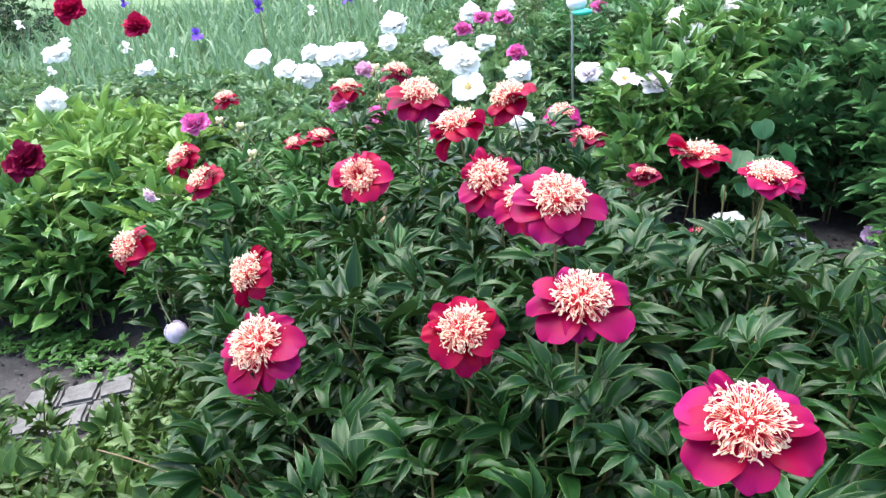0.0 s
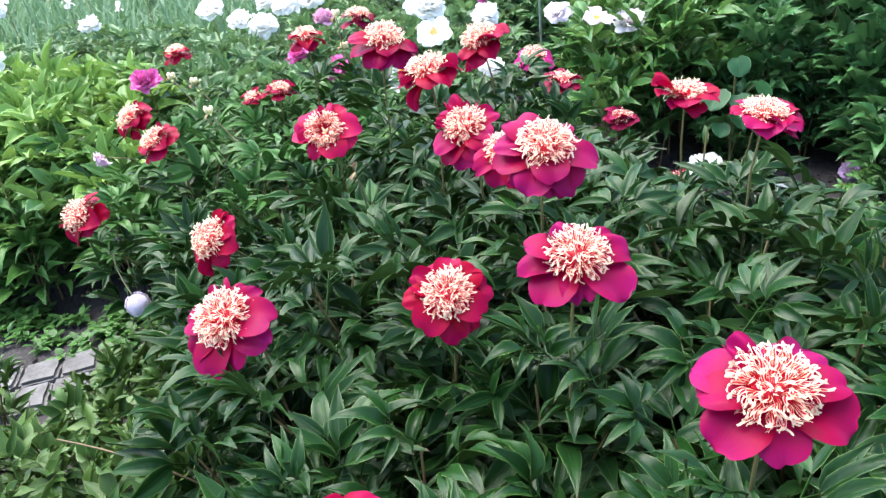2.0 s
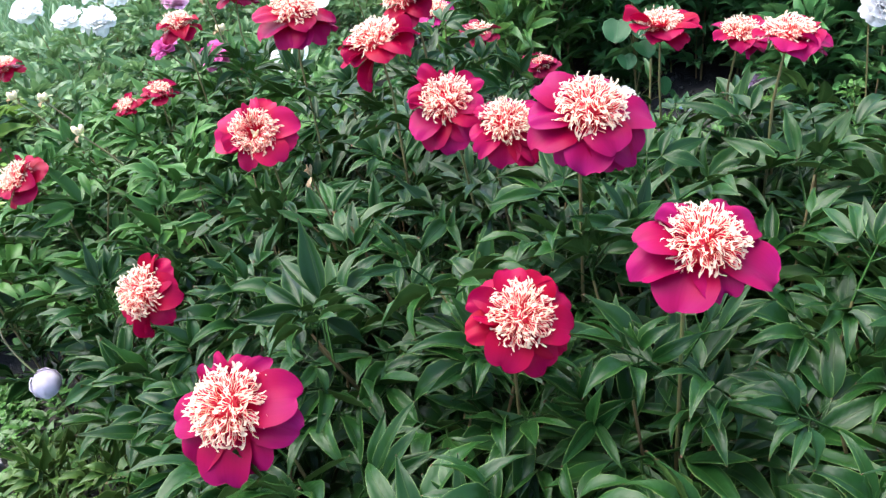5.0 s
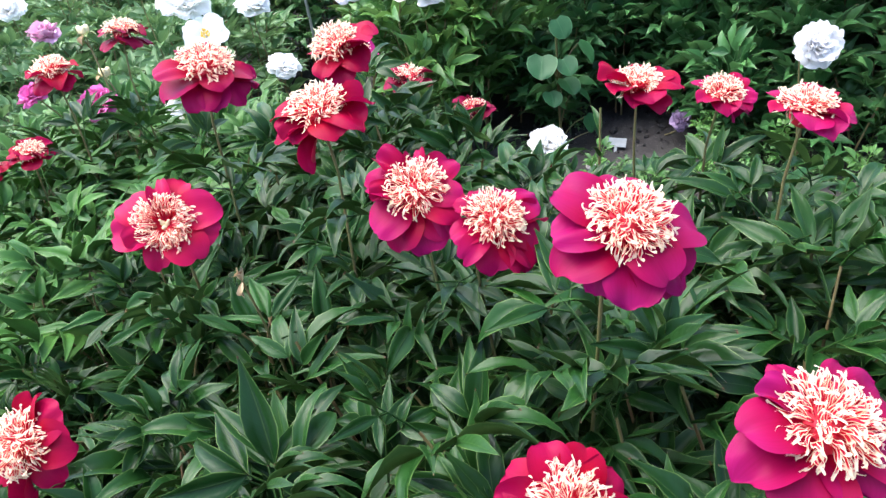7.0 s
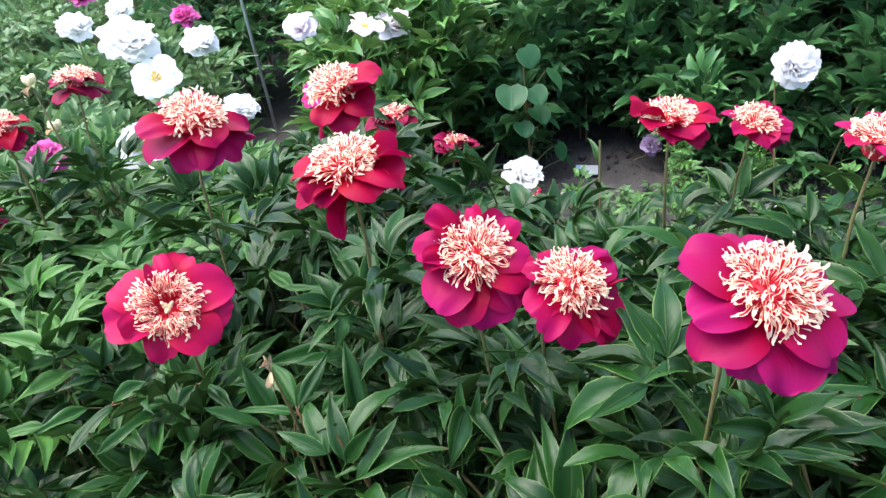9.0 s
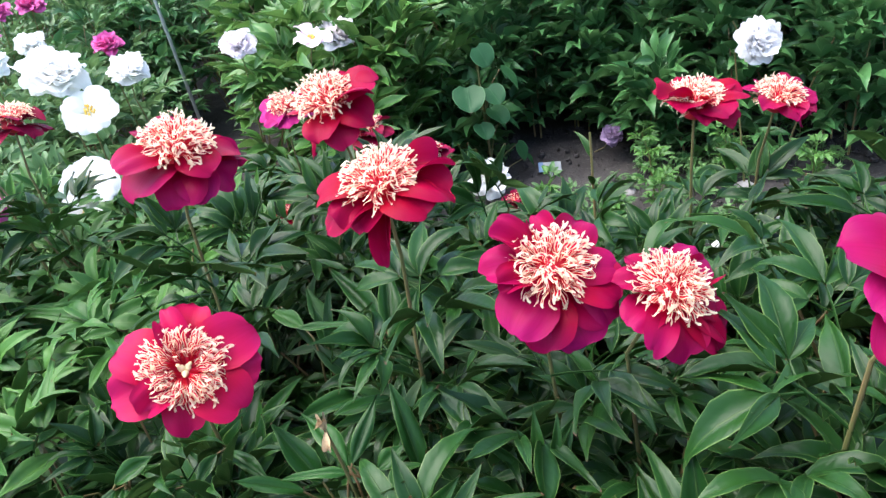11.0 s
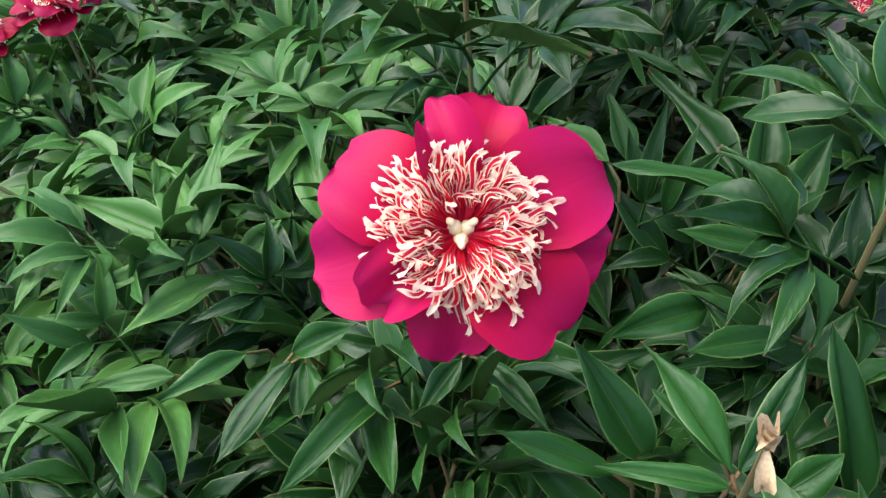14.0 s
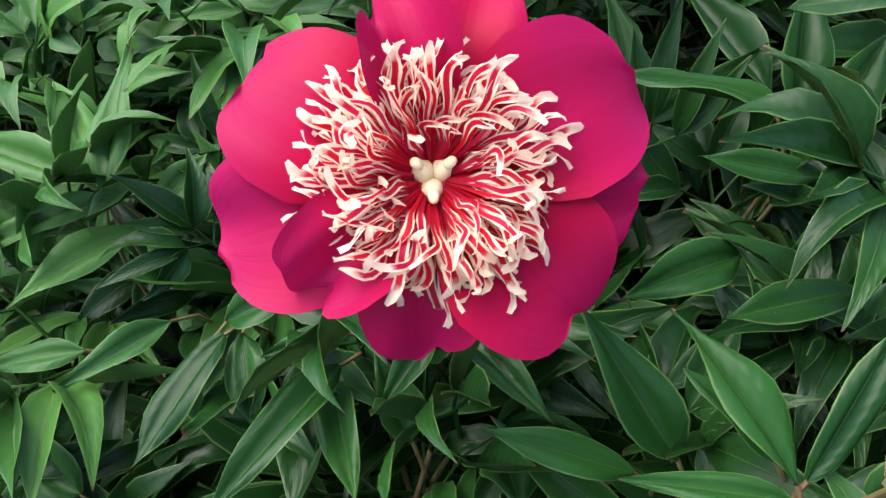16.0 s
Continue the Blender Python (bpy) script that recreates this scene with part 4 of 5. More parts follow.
red_peony((0.359, 2.245, 0.650), (0.12, -0.10, 0.98), 0.138, 21, "half-open dark crimson peony", mat=dark_petal, joined=True, lift=14, strands=110)
red_peony((0.561, 2.319, 0.481), (0.15, -0.05, 0.98), 0.135, 22, "closing dark crimson peony with few cream tips", mat=dark_petal, joined=True, lift=22, strands=90)
red_peony((0.307, 2.50, 0.672), (0.0, -0.25, 0.97), 0.145, 23, "magenta-red peony with pink crimped heart", joined=True, mat=hot_petal)
red_peony((-0.86, 2.06, 0.665), (-0.45, -0.3, 0.84), 0.145, 24, "crimson peony leaning sideways", joined=True)
red_peony((-1.03, 2.35, 0.66), (-0.6, -0.25, 0.75), 0.150, 25, "crimson peony turned away on a leaning stem", joined=True)
red_peony((-1.02, 2.95, 0.735), (-0.1, -0.1, 0.98), 0.125, 26, "crimson peony with reddish crimped heart", joined=True)
red_peony((0.717, 2.197, 0.30), (0.1, 0.0, 0.98), 0.085, 27, "small closing crimson peony near the ground", mat=dark_petal, joined=True, lift=25, strands=50)

# ---------------------------------------------------------------- white, pink and dark doubles
for i, (x, y, z, s) in enumerate([(-0.037, 3.124, 0.775, 0.20), (0.235, 3.46, 0.635, 0.15), (-0.145, 3.37, 0.80, 0.13), (0.213, 3.055, 0.50, 0.13), (-0.40, 4.30, 0.80, 0.19), (-0.83, 3.75, 0.65, 0.18),
                                  (-1.11, 3.90, 0.73, 0.16), (-0.73, 3.90, 0.71, 0.16), (-0.61, 4.00, 0.71, 0.16), (-0.95, 3.80, 0.68, 0.14), (-0.43, 4.10, 0.73, 0.13), (-0.86, 4.10, 0.71, 0.13),
                                  (0.11, 4.20, 0.67, 0.13), (0.05, 4.90, 0.76, 0.17), (-0.70, 4.15, 0.70, 0.13), (0.28, 4.9, 0.78, 0.13)]):
    double_peony((x, y, z), (0.0, -0.45, 0.89), s, 40 + i, "full white peony with ruffled petals", white_petal, "white peonies")
for i, (x, y, z, s) in enumerate([(1.12, 3.60, 0.70, 0.20), (1.14, 3.90, 0.76, 0.19), (1.36, 3.90, 0.78, 0.17), (1.05, 3.80, 0.74, 0.13), (1.30, 4.00, 0.79, 0.16)]):
    double_peony((x, y, z), (-0.1, -0.4, 0.9), s, 60 + i, "full white peony above the dark hedge", white_petal, "white peonies")
double_peony((-0.013, 3.006, 0.683), (-0.05, -0.6, 0.8), 0.150, 70, "open white peony with yellow heart", white_petal, "white peonies", single=True)
double_peony((-0.152, 2.826, 0.493), (-0.2, -0.6, 0.75), 0.15, 71, "open white peony low among leaves", white_petal, "white peonies", single=True)
double_peony((-0.146, 2.62, 0.64), (-0.2, -0.6, 0.75), 0.13, 72, "open white peony low among leaves", white_petal, "white peonies", single=True)
double_peony((0.949, 2.579, 0.145), (-0.1, -0.5, 0.85), 0.155, 73, "white peony drooping near the soil", white_petal, "white peonies")
double_peony((1.472, 1.973, 0.50), (-0.35, -0.75, 0.5), 0.150, 74, "fading greyish-white peony in front of the hedge", faded_petal, "white peonies", foot=(1.52, 2.02, 0.0))
double_peony((-1.94, 3.30, 0.71), (0.05, -0.5, 0.86), 0.16, 75, "full white peony on a light-green bush", white_petal, "white peonies")
double_peony((-2.55, 4.6, 0.76), (0.0, -0.3, 0.95), 0.19, 76, "wide white peony with pinkish base", white_petal, "white peonies")
double_peony((-1.85, 4.20, 0.68), (0.0, -0.3, 0.95), 0.14, 77, "flat white peony on a pale bush", white_petal, "white peonies")
double_peony((0.517, 3.188, 0.658), (-0.2, -0.5, 0.85), 0.135, 78, "pale blush peony on an arching stem", blush_petal, "pink peonies")
double_peony((0.605, 2.856, 0.697), (0.1, -0.3, 0.95), 0.12, 79, "pale pink cupped peony", cup_petal, "pink peonies", single=True)
double_peony((0.767, 3.0, 0.634), (0.1, -0.4, 0.9), 0.15, 80, "ruffled white peony with pinkish tint", blush_petal, "pink peonies")
double_peony((-0.47, 3.30, 0.73), (0.0, -0.3, 0.95), 0.12, 81, "rose-pink peony behind a red one", rose_petal, "pink peonies")
double_peony((-0.50, 2.62, 0.73), (-0.4, -0.3, 0.85), 0.09, 82, "lilac-pink peony, fading at the edges", magenta_petal, "pink peonies")
double_peony((-0.36, 2.55, 0.69), (0.0, -0.4, 0.9), 0.11, 83, "magenta peony under a red one", magenta_petal, "pink peonies")
for i, (x, y, z, s) in enumerate([(-0.01, 4.30, 0.74, 0.13), (0.11, 4.60, 0.76, 0.12), (0.24, 4.60, 0.75, 0.14), (0.24, 3.60, 0.70, 0.12), (0.88, 4.90, 0.73, 0.13)]):
    double_peony((x, y, z), (0.05, -0.3, 0.95), s, 84 + i, "pink-magenta peony on a tall stem", magenta_petal, "pink peonies")
double_peony((-1.08, 2.72, 0.68), (0.0, -0.35, 0.93), 0.13, 90, "bright magenta ruffled peony", magenta_petal, "pink peonies")
double_peony((-1.52, 2.29, 0.70), (-0.1, -0.55, 0.82), 0.16, 91, "dark wine-red ruffled double peony", dark_petal, "dark red peonies")
double_peony((-2.18, 5.02, 0.85), (0.1, -0.6, 0.8), 0.21, 92, "deep red double peony on a tall stem", deep_petal, "dark red peonies")
double_peony((-3.10, 6.0, 0.93), (0.1, -0.6, 0.8), 0.27, 93, "deep red double peony on a tall stem", deep_petal, "dark red peonies")


# ---------------------------------------------------------------- iris bed and the far side
def iris_bed():
    rng = np.random.default_rng(51)
    s = Soup()
    for _ in range(1000):
        cy = rng.uniform(4.9, 13.5)
        cx = rng.uniform(-1.0 - 0.75 * cy, 0.4)
        if cy < 5.7 and cx > -1.2:
            continue
        for k in range(7):
            long = rng.uniform(0.42, 0.74)
            lf = leaflet(rng, long, rng.uniform(0.022, 0.034) * (1 if cy < 8 else 1.5), 6 if cy < 7 else 4, 3, rng.uniform(0.0, 0.6), 0.25, 0.5)
            m = Matrix.Translation((cx + rng.uniform(-0.13, 0.13), cy + rng.uniform(-0.13, 0.13), 0)) @ Matrix.Rotation(rng.uniform(0, 6.28), 4, "Z") @ Matrix.Rotation(radians(-rng.uniform(52, 88)), 4, "Y")
            s.put(lf, m)
    tagged(new("iris_bed", s.mesh("iris_bed", leaf_iris)), "pale green sword-shaped iris leaves in a bed", "iris leaves", kind="stuff")


def iris_flower(x, y, z, size, mat, label, seed):
    """Three hanging and three upright petals on a stalk."""
    rng = np.random.default_rng(seed)
    root = thing("iris_flower", (x, y, 0.0), label, "iris flower", "iris flowers")
    for k in range(6):
        m = Matrix.Translation((x, y, z)) @ Matrix.Rotation(radians(k * 60 + rng.uniform(-12, 12)), 4, "Z") @ Matrix.Rotation(radians((-62 if k % 2 else 38) + rng.uniform(-28, 28)), 4, "Y") @ Matrix.Rotation(radians(rng.uniform(-40, 40)), 4, "X") @ Matrix.Scale(size / 0.13 * rng.uniform(0.7, 1.1), 4)
        part("petal", petal_mesh(int(rng.integers(14)), mat), root, m)
    part("stem", quads("stem", *tube([(x, y, 0), (x + 0.01, y, z * 0.5), (x, y, z)], (0.006, 0.005, 0.004), 6), stem_mat), root)


iris_bed()
for i, (x, y, z) in enumerate(((-1.64, 6.15, 0.80), (-1.75, 6.6, 0.84), (-2.1, 5.9, 0.66), (-0.95, 6.4, 0.78), (-1.25, 7.2, 0.80), (-3.6, 8.2, 0.8))):
    iris_flower(x, y, z, 0.12, violet_petal, "violet iris flower above pale leaves", 200 + i)
for i, (x, y, z, r) in enumerate(((-2.05, 5.2, 0.62, 0.08), (-2.55, 5.6, 0.64, 0.10), (-1.3, 6.6, 0.70, 0.10), (-3.3, 6.2, 0.66, 0.11), (-0.75, 6.9, 0.74, 0.09), (-2.9, 5.1, 0.58, 0.08), (-4.4, 7.5, 0.72, 0.12))):
    iris_flower(x, y, z, r, faded_petal if i % 3 else white_petal, "faded whitish iris flower among the leaves", 210 + i)
bush("dark shrub beyond the iris bed", [(-5.9, 9.2, 0.9, 0.7, 1.2), (-6.8, 9.8, 0.9, 0.8, 1.3)], LEAVES_MID, leaf_far, 52, 0.2, 8, 0, group="far shrubs", low=0.9)
bush("dark shrub beyond the iris bed", [(-2.6, 14.4, 1.8, 0.8, 1.1), (0.6, 11.0, 1.4, 0.8, 1.2)], LEAVES_MID, leaf_far, 53, 0.30, 8, 0, group="far shrubs", low=0.9)
bush("green far shrub with pale flowers", [(0.9, 6.6, 1.2, 0.8, 0.85), (2.6, 5.4, 1.1, 0.8, 1.1)], LEAVES_MID, leaf_soft, 54, 0.18, 7, 0, group="far shrubs", low=0.85)
bush("green bed beside the iris leaves", [(-4.2, 5.6, 0.9, 0.8, 0.6), (-3.9, 4.1, 0.7, 0.7, 0.55)], LEAVES_MID, leaf_soft, 55, 0.17, 6, 0, group="far shrubs")


# ---------------------------------------------------------------- single leaflets round the fully open peony
blade_rng = np.random.default_rng(77)
BLADES = [leaflet(blade_rng, 1.0, 1.0, 10, 7, d, f, 1.6, True) for d, f in ((0.1, 0.35), (0.25, 0.55), (0.0, 0.7), (0.35, 0.45), (0.15, 0.25), (-0.1, 0.5))]


def leaf_blade(base, tip, width):
    """One leaflet from its base to its tip, with a thin stalk down into the bush."""
    a, b = Vector(base), Vector(tip)
    along = (b - a)
    x = along.normalized()
    up = Vector((blade_rng.uniform(-0.35, 0.35), blade_rng.uniform(-0.5, 0.1), 1.0))
    y = up.cross(x).normalized()
    z = x.cross(y)
    k = int(blade_rng.integers(len(BLADES)))
    v, f, uv = BLADES[k]
    v = v * np.array([along.length, 0.92 * width, max(width, 0.35 * along.length)])
    s = Soup()
    s.add(v, f, uv)
    m = Matrix.Translation(a) @ Matrix((x, y, z)).transposed().to_4x4()
    # Green picked by place: near leaflets painted shaded, those behind on the left painted lit.
    part("leaf", s.mesh("leaf", leaf_bright if a.y > 1.8 and a.x < -0.25 else (leaf_mid if a.y > 1.75 else leaf_near_shade)), main_bush, m)
    root = a + Vector((-0.3 * along.x, -0.3 * along.y + 0.03, -0.12))
    part("leaf_stalk", quads("leaf_stalk", *tube(bend(a, a - x * 0.03, root, 4), (0.0013, 0.0015, 0.0017, 0.002), 5), stem_brown), main_bush)


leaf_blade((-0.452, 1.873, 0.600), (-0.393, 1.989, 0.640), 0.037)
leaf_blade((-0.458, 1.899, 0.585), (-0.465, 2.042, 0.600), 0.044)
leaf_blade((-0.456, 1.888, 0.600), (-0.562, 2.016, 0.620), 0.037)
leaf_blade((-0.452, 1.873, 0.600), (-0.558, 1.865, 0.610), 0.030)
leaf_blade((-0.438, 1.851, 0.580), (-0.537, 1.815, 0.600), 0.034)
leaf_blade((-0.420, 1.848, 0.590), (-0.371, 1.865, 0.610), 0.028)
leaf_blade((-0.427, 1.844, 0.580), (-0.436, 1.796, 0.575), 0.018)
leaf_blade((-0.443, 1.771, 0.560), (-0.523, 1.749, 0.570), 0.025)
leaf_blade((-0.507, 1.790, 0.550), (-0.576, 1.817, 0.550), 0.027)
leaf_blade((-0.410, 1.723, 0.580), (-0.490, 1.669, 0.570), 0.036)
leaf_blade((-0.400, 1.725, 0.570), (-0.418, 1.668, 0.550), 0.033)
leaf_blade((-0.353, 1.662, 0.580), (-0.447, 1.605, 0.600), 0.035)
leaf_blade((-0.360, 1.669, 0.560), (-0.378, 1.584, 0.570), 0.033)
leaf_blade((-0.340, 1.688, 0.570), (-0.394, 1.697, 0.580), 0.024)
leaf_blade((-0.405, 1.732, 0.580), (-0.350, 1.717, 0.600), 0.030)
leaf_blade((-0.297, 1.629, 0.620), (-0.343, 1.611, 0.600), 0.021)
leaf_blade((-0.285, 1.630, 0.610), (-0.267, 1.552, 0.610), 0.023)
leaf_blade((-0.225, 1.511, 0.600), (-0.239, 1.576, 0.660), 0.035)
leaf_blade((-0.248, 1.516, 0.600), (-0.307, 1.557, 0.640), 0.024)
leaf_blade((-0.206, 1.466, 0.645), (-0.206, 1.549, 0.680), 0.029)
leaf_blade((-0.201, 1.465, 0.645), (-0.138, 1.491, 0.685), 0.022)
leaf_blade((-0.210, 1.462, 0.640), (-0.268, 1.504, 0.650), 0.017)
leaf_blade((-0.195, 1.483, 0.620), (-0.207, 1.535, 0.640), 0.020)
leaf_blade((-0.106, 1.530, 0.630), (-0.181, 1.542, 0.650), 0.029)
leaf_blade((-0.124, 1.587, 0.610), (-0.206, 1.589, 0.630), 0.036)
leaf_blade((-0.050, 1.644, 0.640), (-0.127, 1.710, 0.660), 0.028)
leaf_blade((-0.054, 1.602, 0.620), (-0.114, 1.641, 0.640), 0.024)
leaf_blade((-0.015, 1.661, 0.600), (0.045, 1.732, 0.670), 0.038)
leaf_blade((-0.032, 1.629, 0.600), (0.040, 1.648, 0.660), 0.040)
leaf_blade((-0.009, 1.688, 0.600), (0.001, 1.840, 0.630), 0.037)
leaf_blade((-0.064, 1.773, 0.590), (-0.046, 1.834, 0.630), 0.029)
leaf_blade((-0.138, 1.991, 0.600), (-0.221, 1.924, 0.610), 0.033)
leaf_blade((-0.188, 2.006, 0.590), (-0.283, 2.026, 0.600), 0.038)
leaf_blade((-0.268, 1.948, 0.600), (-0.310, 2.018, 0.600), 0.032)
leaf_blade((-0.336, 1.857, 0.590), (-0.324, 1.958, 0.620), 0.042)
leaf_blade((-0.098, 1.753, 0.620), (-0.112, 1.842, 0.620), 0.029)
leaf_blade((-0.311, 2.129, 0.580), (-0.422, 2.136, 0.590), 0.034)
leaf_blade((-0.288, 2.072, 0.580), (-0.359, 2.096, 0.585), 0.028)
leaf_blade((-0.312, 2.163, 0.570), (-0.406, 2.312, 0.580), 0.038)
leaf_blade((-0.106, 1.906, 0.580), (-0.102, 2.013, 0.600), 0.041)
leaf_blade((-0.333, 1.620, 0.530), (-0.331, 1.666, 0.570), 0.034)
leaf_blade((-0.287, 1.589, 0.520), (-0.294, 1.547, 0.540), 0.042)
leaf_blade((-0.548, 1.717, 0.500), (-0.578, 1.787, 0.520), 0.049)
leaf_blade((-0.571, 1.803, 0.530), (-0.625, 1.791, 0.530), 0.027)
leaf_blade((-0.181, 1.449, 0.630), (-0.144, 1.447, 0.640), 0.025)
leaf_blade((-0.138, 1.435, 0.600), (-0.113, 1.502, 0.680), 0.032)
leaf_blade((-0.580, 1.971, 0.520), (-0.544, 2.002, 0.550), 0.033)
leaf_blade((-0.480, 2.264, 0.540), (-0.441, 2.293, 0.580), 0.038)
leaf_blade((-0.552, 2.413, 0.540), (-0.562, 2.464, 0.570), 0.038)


# ---------------------------------------------------------------- small things
def dry_bud():
    """A withered bud on a thin stem among the leaves."""
    root = thing("dry_bud", (-0.20, 1.47, 0.0), "withered pale brown bud on a thin stem", "dry bud")
    rng = np.random.default_rng(81)
    for k, (az, el, long) in enumerate(((200, 60, 0.017), (250, 72, 0.021), (20, 78, 0.015), (230, -66, 0.020))):
        pt = petal(rng, long, 0.009, 6, 5, 1.4, rng.uniform(-0.9, 0.2), 3.0)
        m = Matrix.Translation((-0.226, 1.436, 0.735)) @ Matrix.Rotation(radians(az), 4, "Z") @ Matrix.Rotation(radians(-el), 4, "Y")
        part("withered_petal", quads("withered_petal", *pt, bud_mat), root, m)
    part("stem", quads("stem", *tube(bend((-0.20, 1.47, 0.0), (-0.19, 1.48, 0.5), (-0.226, 1.436, 0.738), 8), np.linspace(0.0032, 0.0016, 8), 6), stem_mat), root)


def nodding_bud():
    root = thing("white_bud", (-0.86, 1.98, 0.0), "closed lilac-white bud hanging over the path on a thin stem", "flower bud", "white peonies")
    rng = np.random.default_rng(82)
    hang = Matrix.Translation((-0.890, 1.695, 0.362)) @ Matrix.Rotation(radians(165), 4, "Y")
    part("bud", quads("bud", *ball(0.027, 10, 15, 1.05), bud_petal), root, hang @ Matrix.Translation((0, 0, 0.030)))
    for k in range(8):
        rows = [0.35 + 0.30 * j for j in range(7)]
        lap = np.array([[((0.0275 + 0.0008 * k) * math.sin(e) * math.cos(w), (0.0275 + 0.0008 * k) * math.sin(e) * math.sin(w), 0.030 - 1.05 * (0.0275 + 0.0008 * k) * math.cos(e)) for w in np.linspace(-0.62, 0.62, 7) * math.sin(0.6 + 0.2 * e) + 0.03 * rng.standard_normal(7)] for e in rows]).reshape(-1, 3)
        lap = lap + rng.normal(0, 0.0011, lap.shape)
        uv = np.stack([np.tile(np.linspace(0, 1, 7), 7), np.repeat(np.linspace(0, 1, 7), 7)], -1)
        part("petal", quads("petal", lap, sheet(7, 7), uv, bud_petal), root, hang @ Matrix.Rotation(radians(k * 137 + 20), 4, "Z"))
    pts = np.concatenate([bend((-0.86, 1.98, 0.0), (-0.90, 1.92, 0.36), (-0.945, 1.79, 0.44), 6)[:-1], bend((-0.945, 1.79, 0.44), (-0.935, 1.74, 0.43), (-0.890, 1.697, 0.365), 5)])
    part("stem", quads("stem", *tube(pts, np.full(len(pts), 0.0022), 6), stem_mat), root)


def garden_lamp():
    """A thin metal rod with a green collar and a white globe on top."""
    x, y = 0.57, 4.0
    root = thing("garden_lamp", (x, y, 0.0), "thin metal rod with a green collar and white globe", "garden lamp")
    part("rod", quads("rod", *tube([(x, y, -0.02), (x, y, 0.4), (x, y, 0.82)], (0.007, 0.007, 0.007), 10), steel_mat), root)
    s = Soup()
    prof = [(0.004, 0.0), (0.045, 0.002), (0.054, 0.010), (0.052, 0.022), (0.03, 0.030), (0.004, 0.031)]
    a = np.linspace(0, 2 * np.pi, 21)
    v = np.array([[(r * math.cos(t), r * math.sin(t), z) for t in a] for r, z in prof]).reshape(-1, 3)
    s.add(v, sheet(len(prof), 21), np.zeros((len(v), 2)))
    part("collar", s.mesh("collar", jade_mat), root, Matrix.Translation((x + 0.055, y, 0.80)), "green plastic collar")
    g = Soup()
    g.add(*ball(0.055, 11, 17, 0.8))
    part("globe", g.mesh("globe", globe_mat), root, Matrix.Translation((x + 0.03, y + 0.03, 0.865)), "white plastic globe")
    part("bracket", quads("bracket", *tube([(x, y, 0.815), (x + 0.025, y, 0.818), (x + 0.055, y, 0.812)], (0.005, 0.005, 0.005), 8), steel_mat), root)


def rounded_box(sx, sy, sz, bevel):
    bm = bmesh.new()
    bmesh.ops.create_cube(bm, size=1.0)
    bmesh.ops.scale(bm, vec=(sx, sy, sz), verts=bm.verts)
    bmesh.ops.bevel(bm, geom=bm.edges[:], offset=bevel, segments=2, affect="EDGES")
    return bm


def box_mesh(name, mat, sx, sy, sz, bevel):
    bm = rounded_box(sx, sy, sz, bevel)
    me = bpy.data.meshes.new(name)
    bm.to_mesh(me)
    bm.free()
    me.materials.append(mat)
    return me


def plant_tag():
    m = pose(1.27, 2.62, 0.030, 42, 6, -38)
    root = thing("plant_tag", (1.27, 2.62, 0.0), "pale plastic plant tag with a blue end", "plant tag")
    part("plate", box_mesh("plate", tag_mat, 0.075, 0.036, 0.003, 0.001), root, m)
    part("band", box_mesh("band", tag_blue, 0.018, 0.037, 0.0045, 0.001), root, m @ Matrix.Translation((-0.034, 0, 0)), "blue band")
    part("spike", box_mesh("spike", tag_mat, 0.010, 0.05, 0.003, 0.001), root, m @ Matrix.Translation((0.0, -0.035, -0.003)))


def stone(at, r, seed, label="rough grey stone lying on the soil"):
    rng = np.random.default_rng(seed)
    v, f, uv = ball(1.0, 8, 11, 0.6)
    off = rng.uniform(0, 50)
    v = np.array([p * (1 + 0.35 * noise.noise(Vector(p) * 1.6 + Vector((off, 0, 0)))) for p in v]) * r
    ob = new("stone", quads("stone", v, f, uv, stone_mat))
    ob.matrix_world = pose(at[0], at[1], r * 0.25, 0, 0, rng.uniform(0, 360))
    tagged(ob, label, "stone", "stones on the soil")


def paving():
    """Worn grey bricks laid flat at the path's edge, half sunk in the soil."""
    rng = np.random.default_rng(83)
    for k, (dx, dy, turn) in enumerate(((0.0, 0.0, 14), (0.112, 0.030, 17), (-0.113, -0.024, 12), (0.022, -0.129, 15), (-0.090, -0.150, 12), (0.135, -0.098, 16))):
        bm = rounded_box(0.11, 0.125, 0.06, 0.010)
        bmesh.ops.subdivide_edges(bm, edges=bm.edges[:], cuts=2, use_grid_fill=True)
        for q in bm.verts:
            q.co += Vector(noise.noise_vector(q.co * 26 + Vector((7.0 * k, 0, 0)))) * 0.0045
        me = bpy.data.meshes.new("brick")
        bm.to_mesh(me)
        bm.free()
        me.materials.append(slab_mat)
        ob = new("brick", me)
        ob.matrix_world = pose(-1.335 + dx, 1.885 + dy, 0.003 + 0.004 * rng.random(), rng.uniform(-3, 3), rng.uniform(-3, 3), turn)
        tagged(ob, "worn pale grey brick laid flat in the soil", "brick", "bricks at the path's edge")


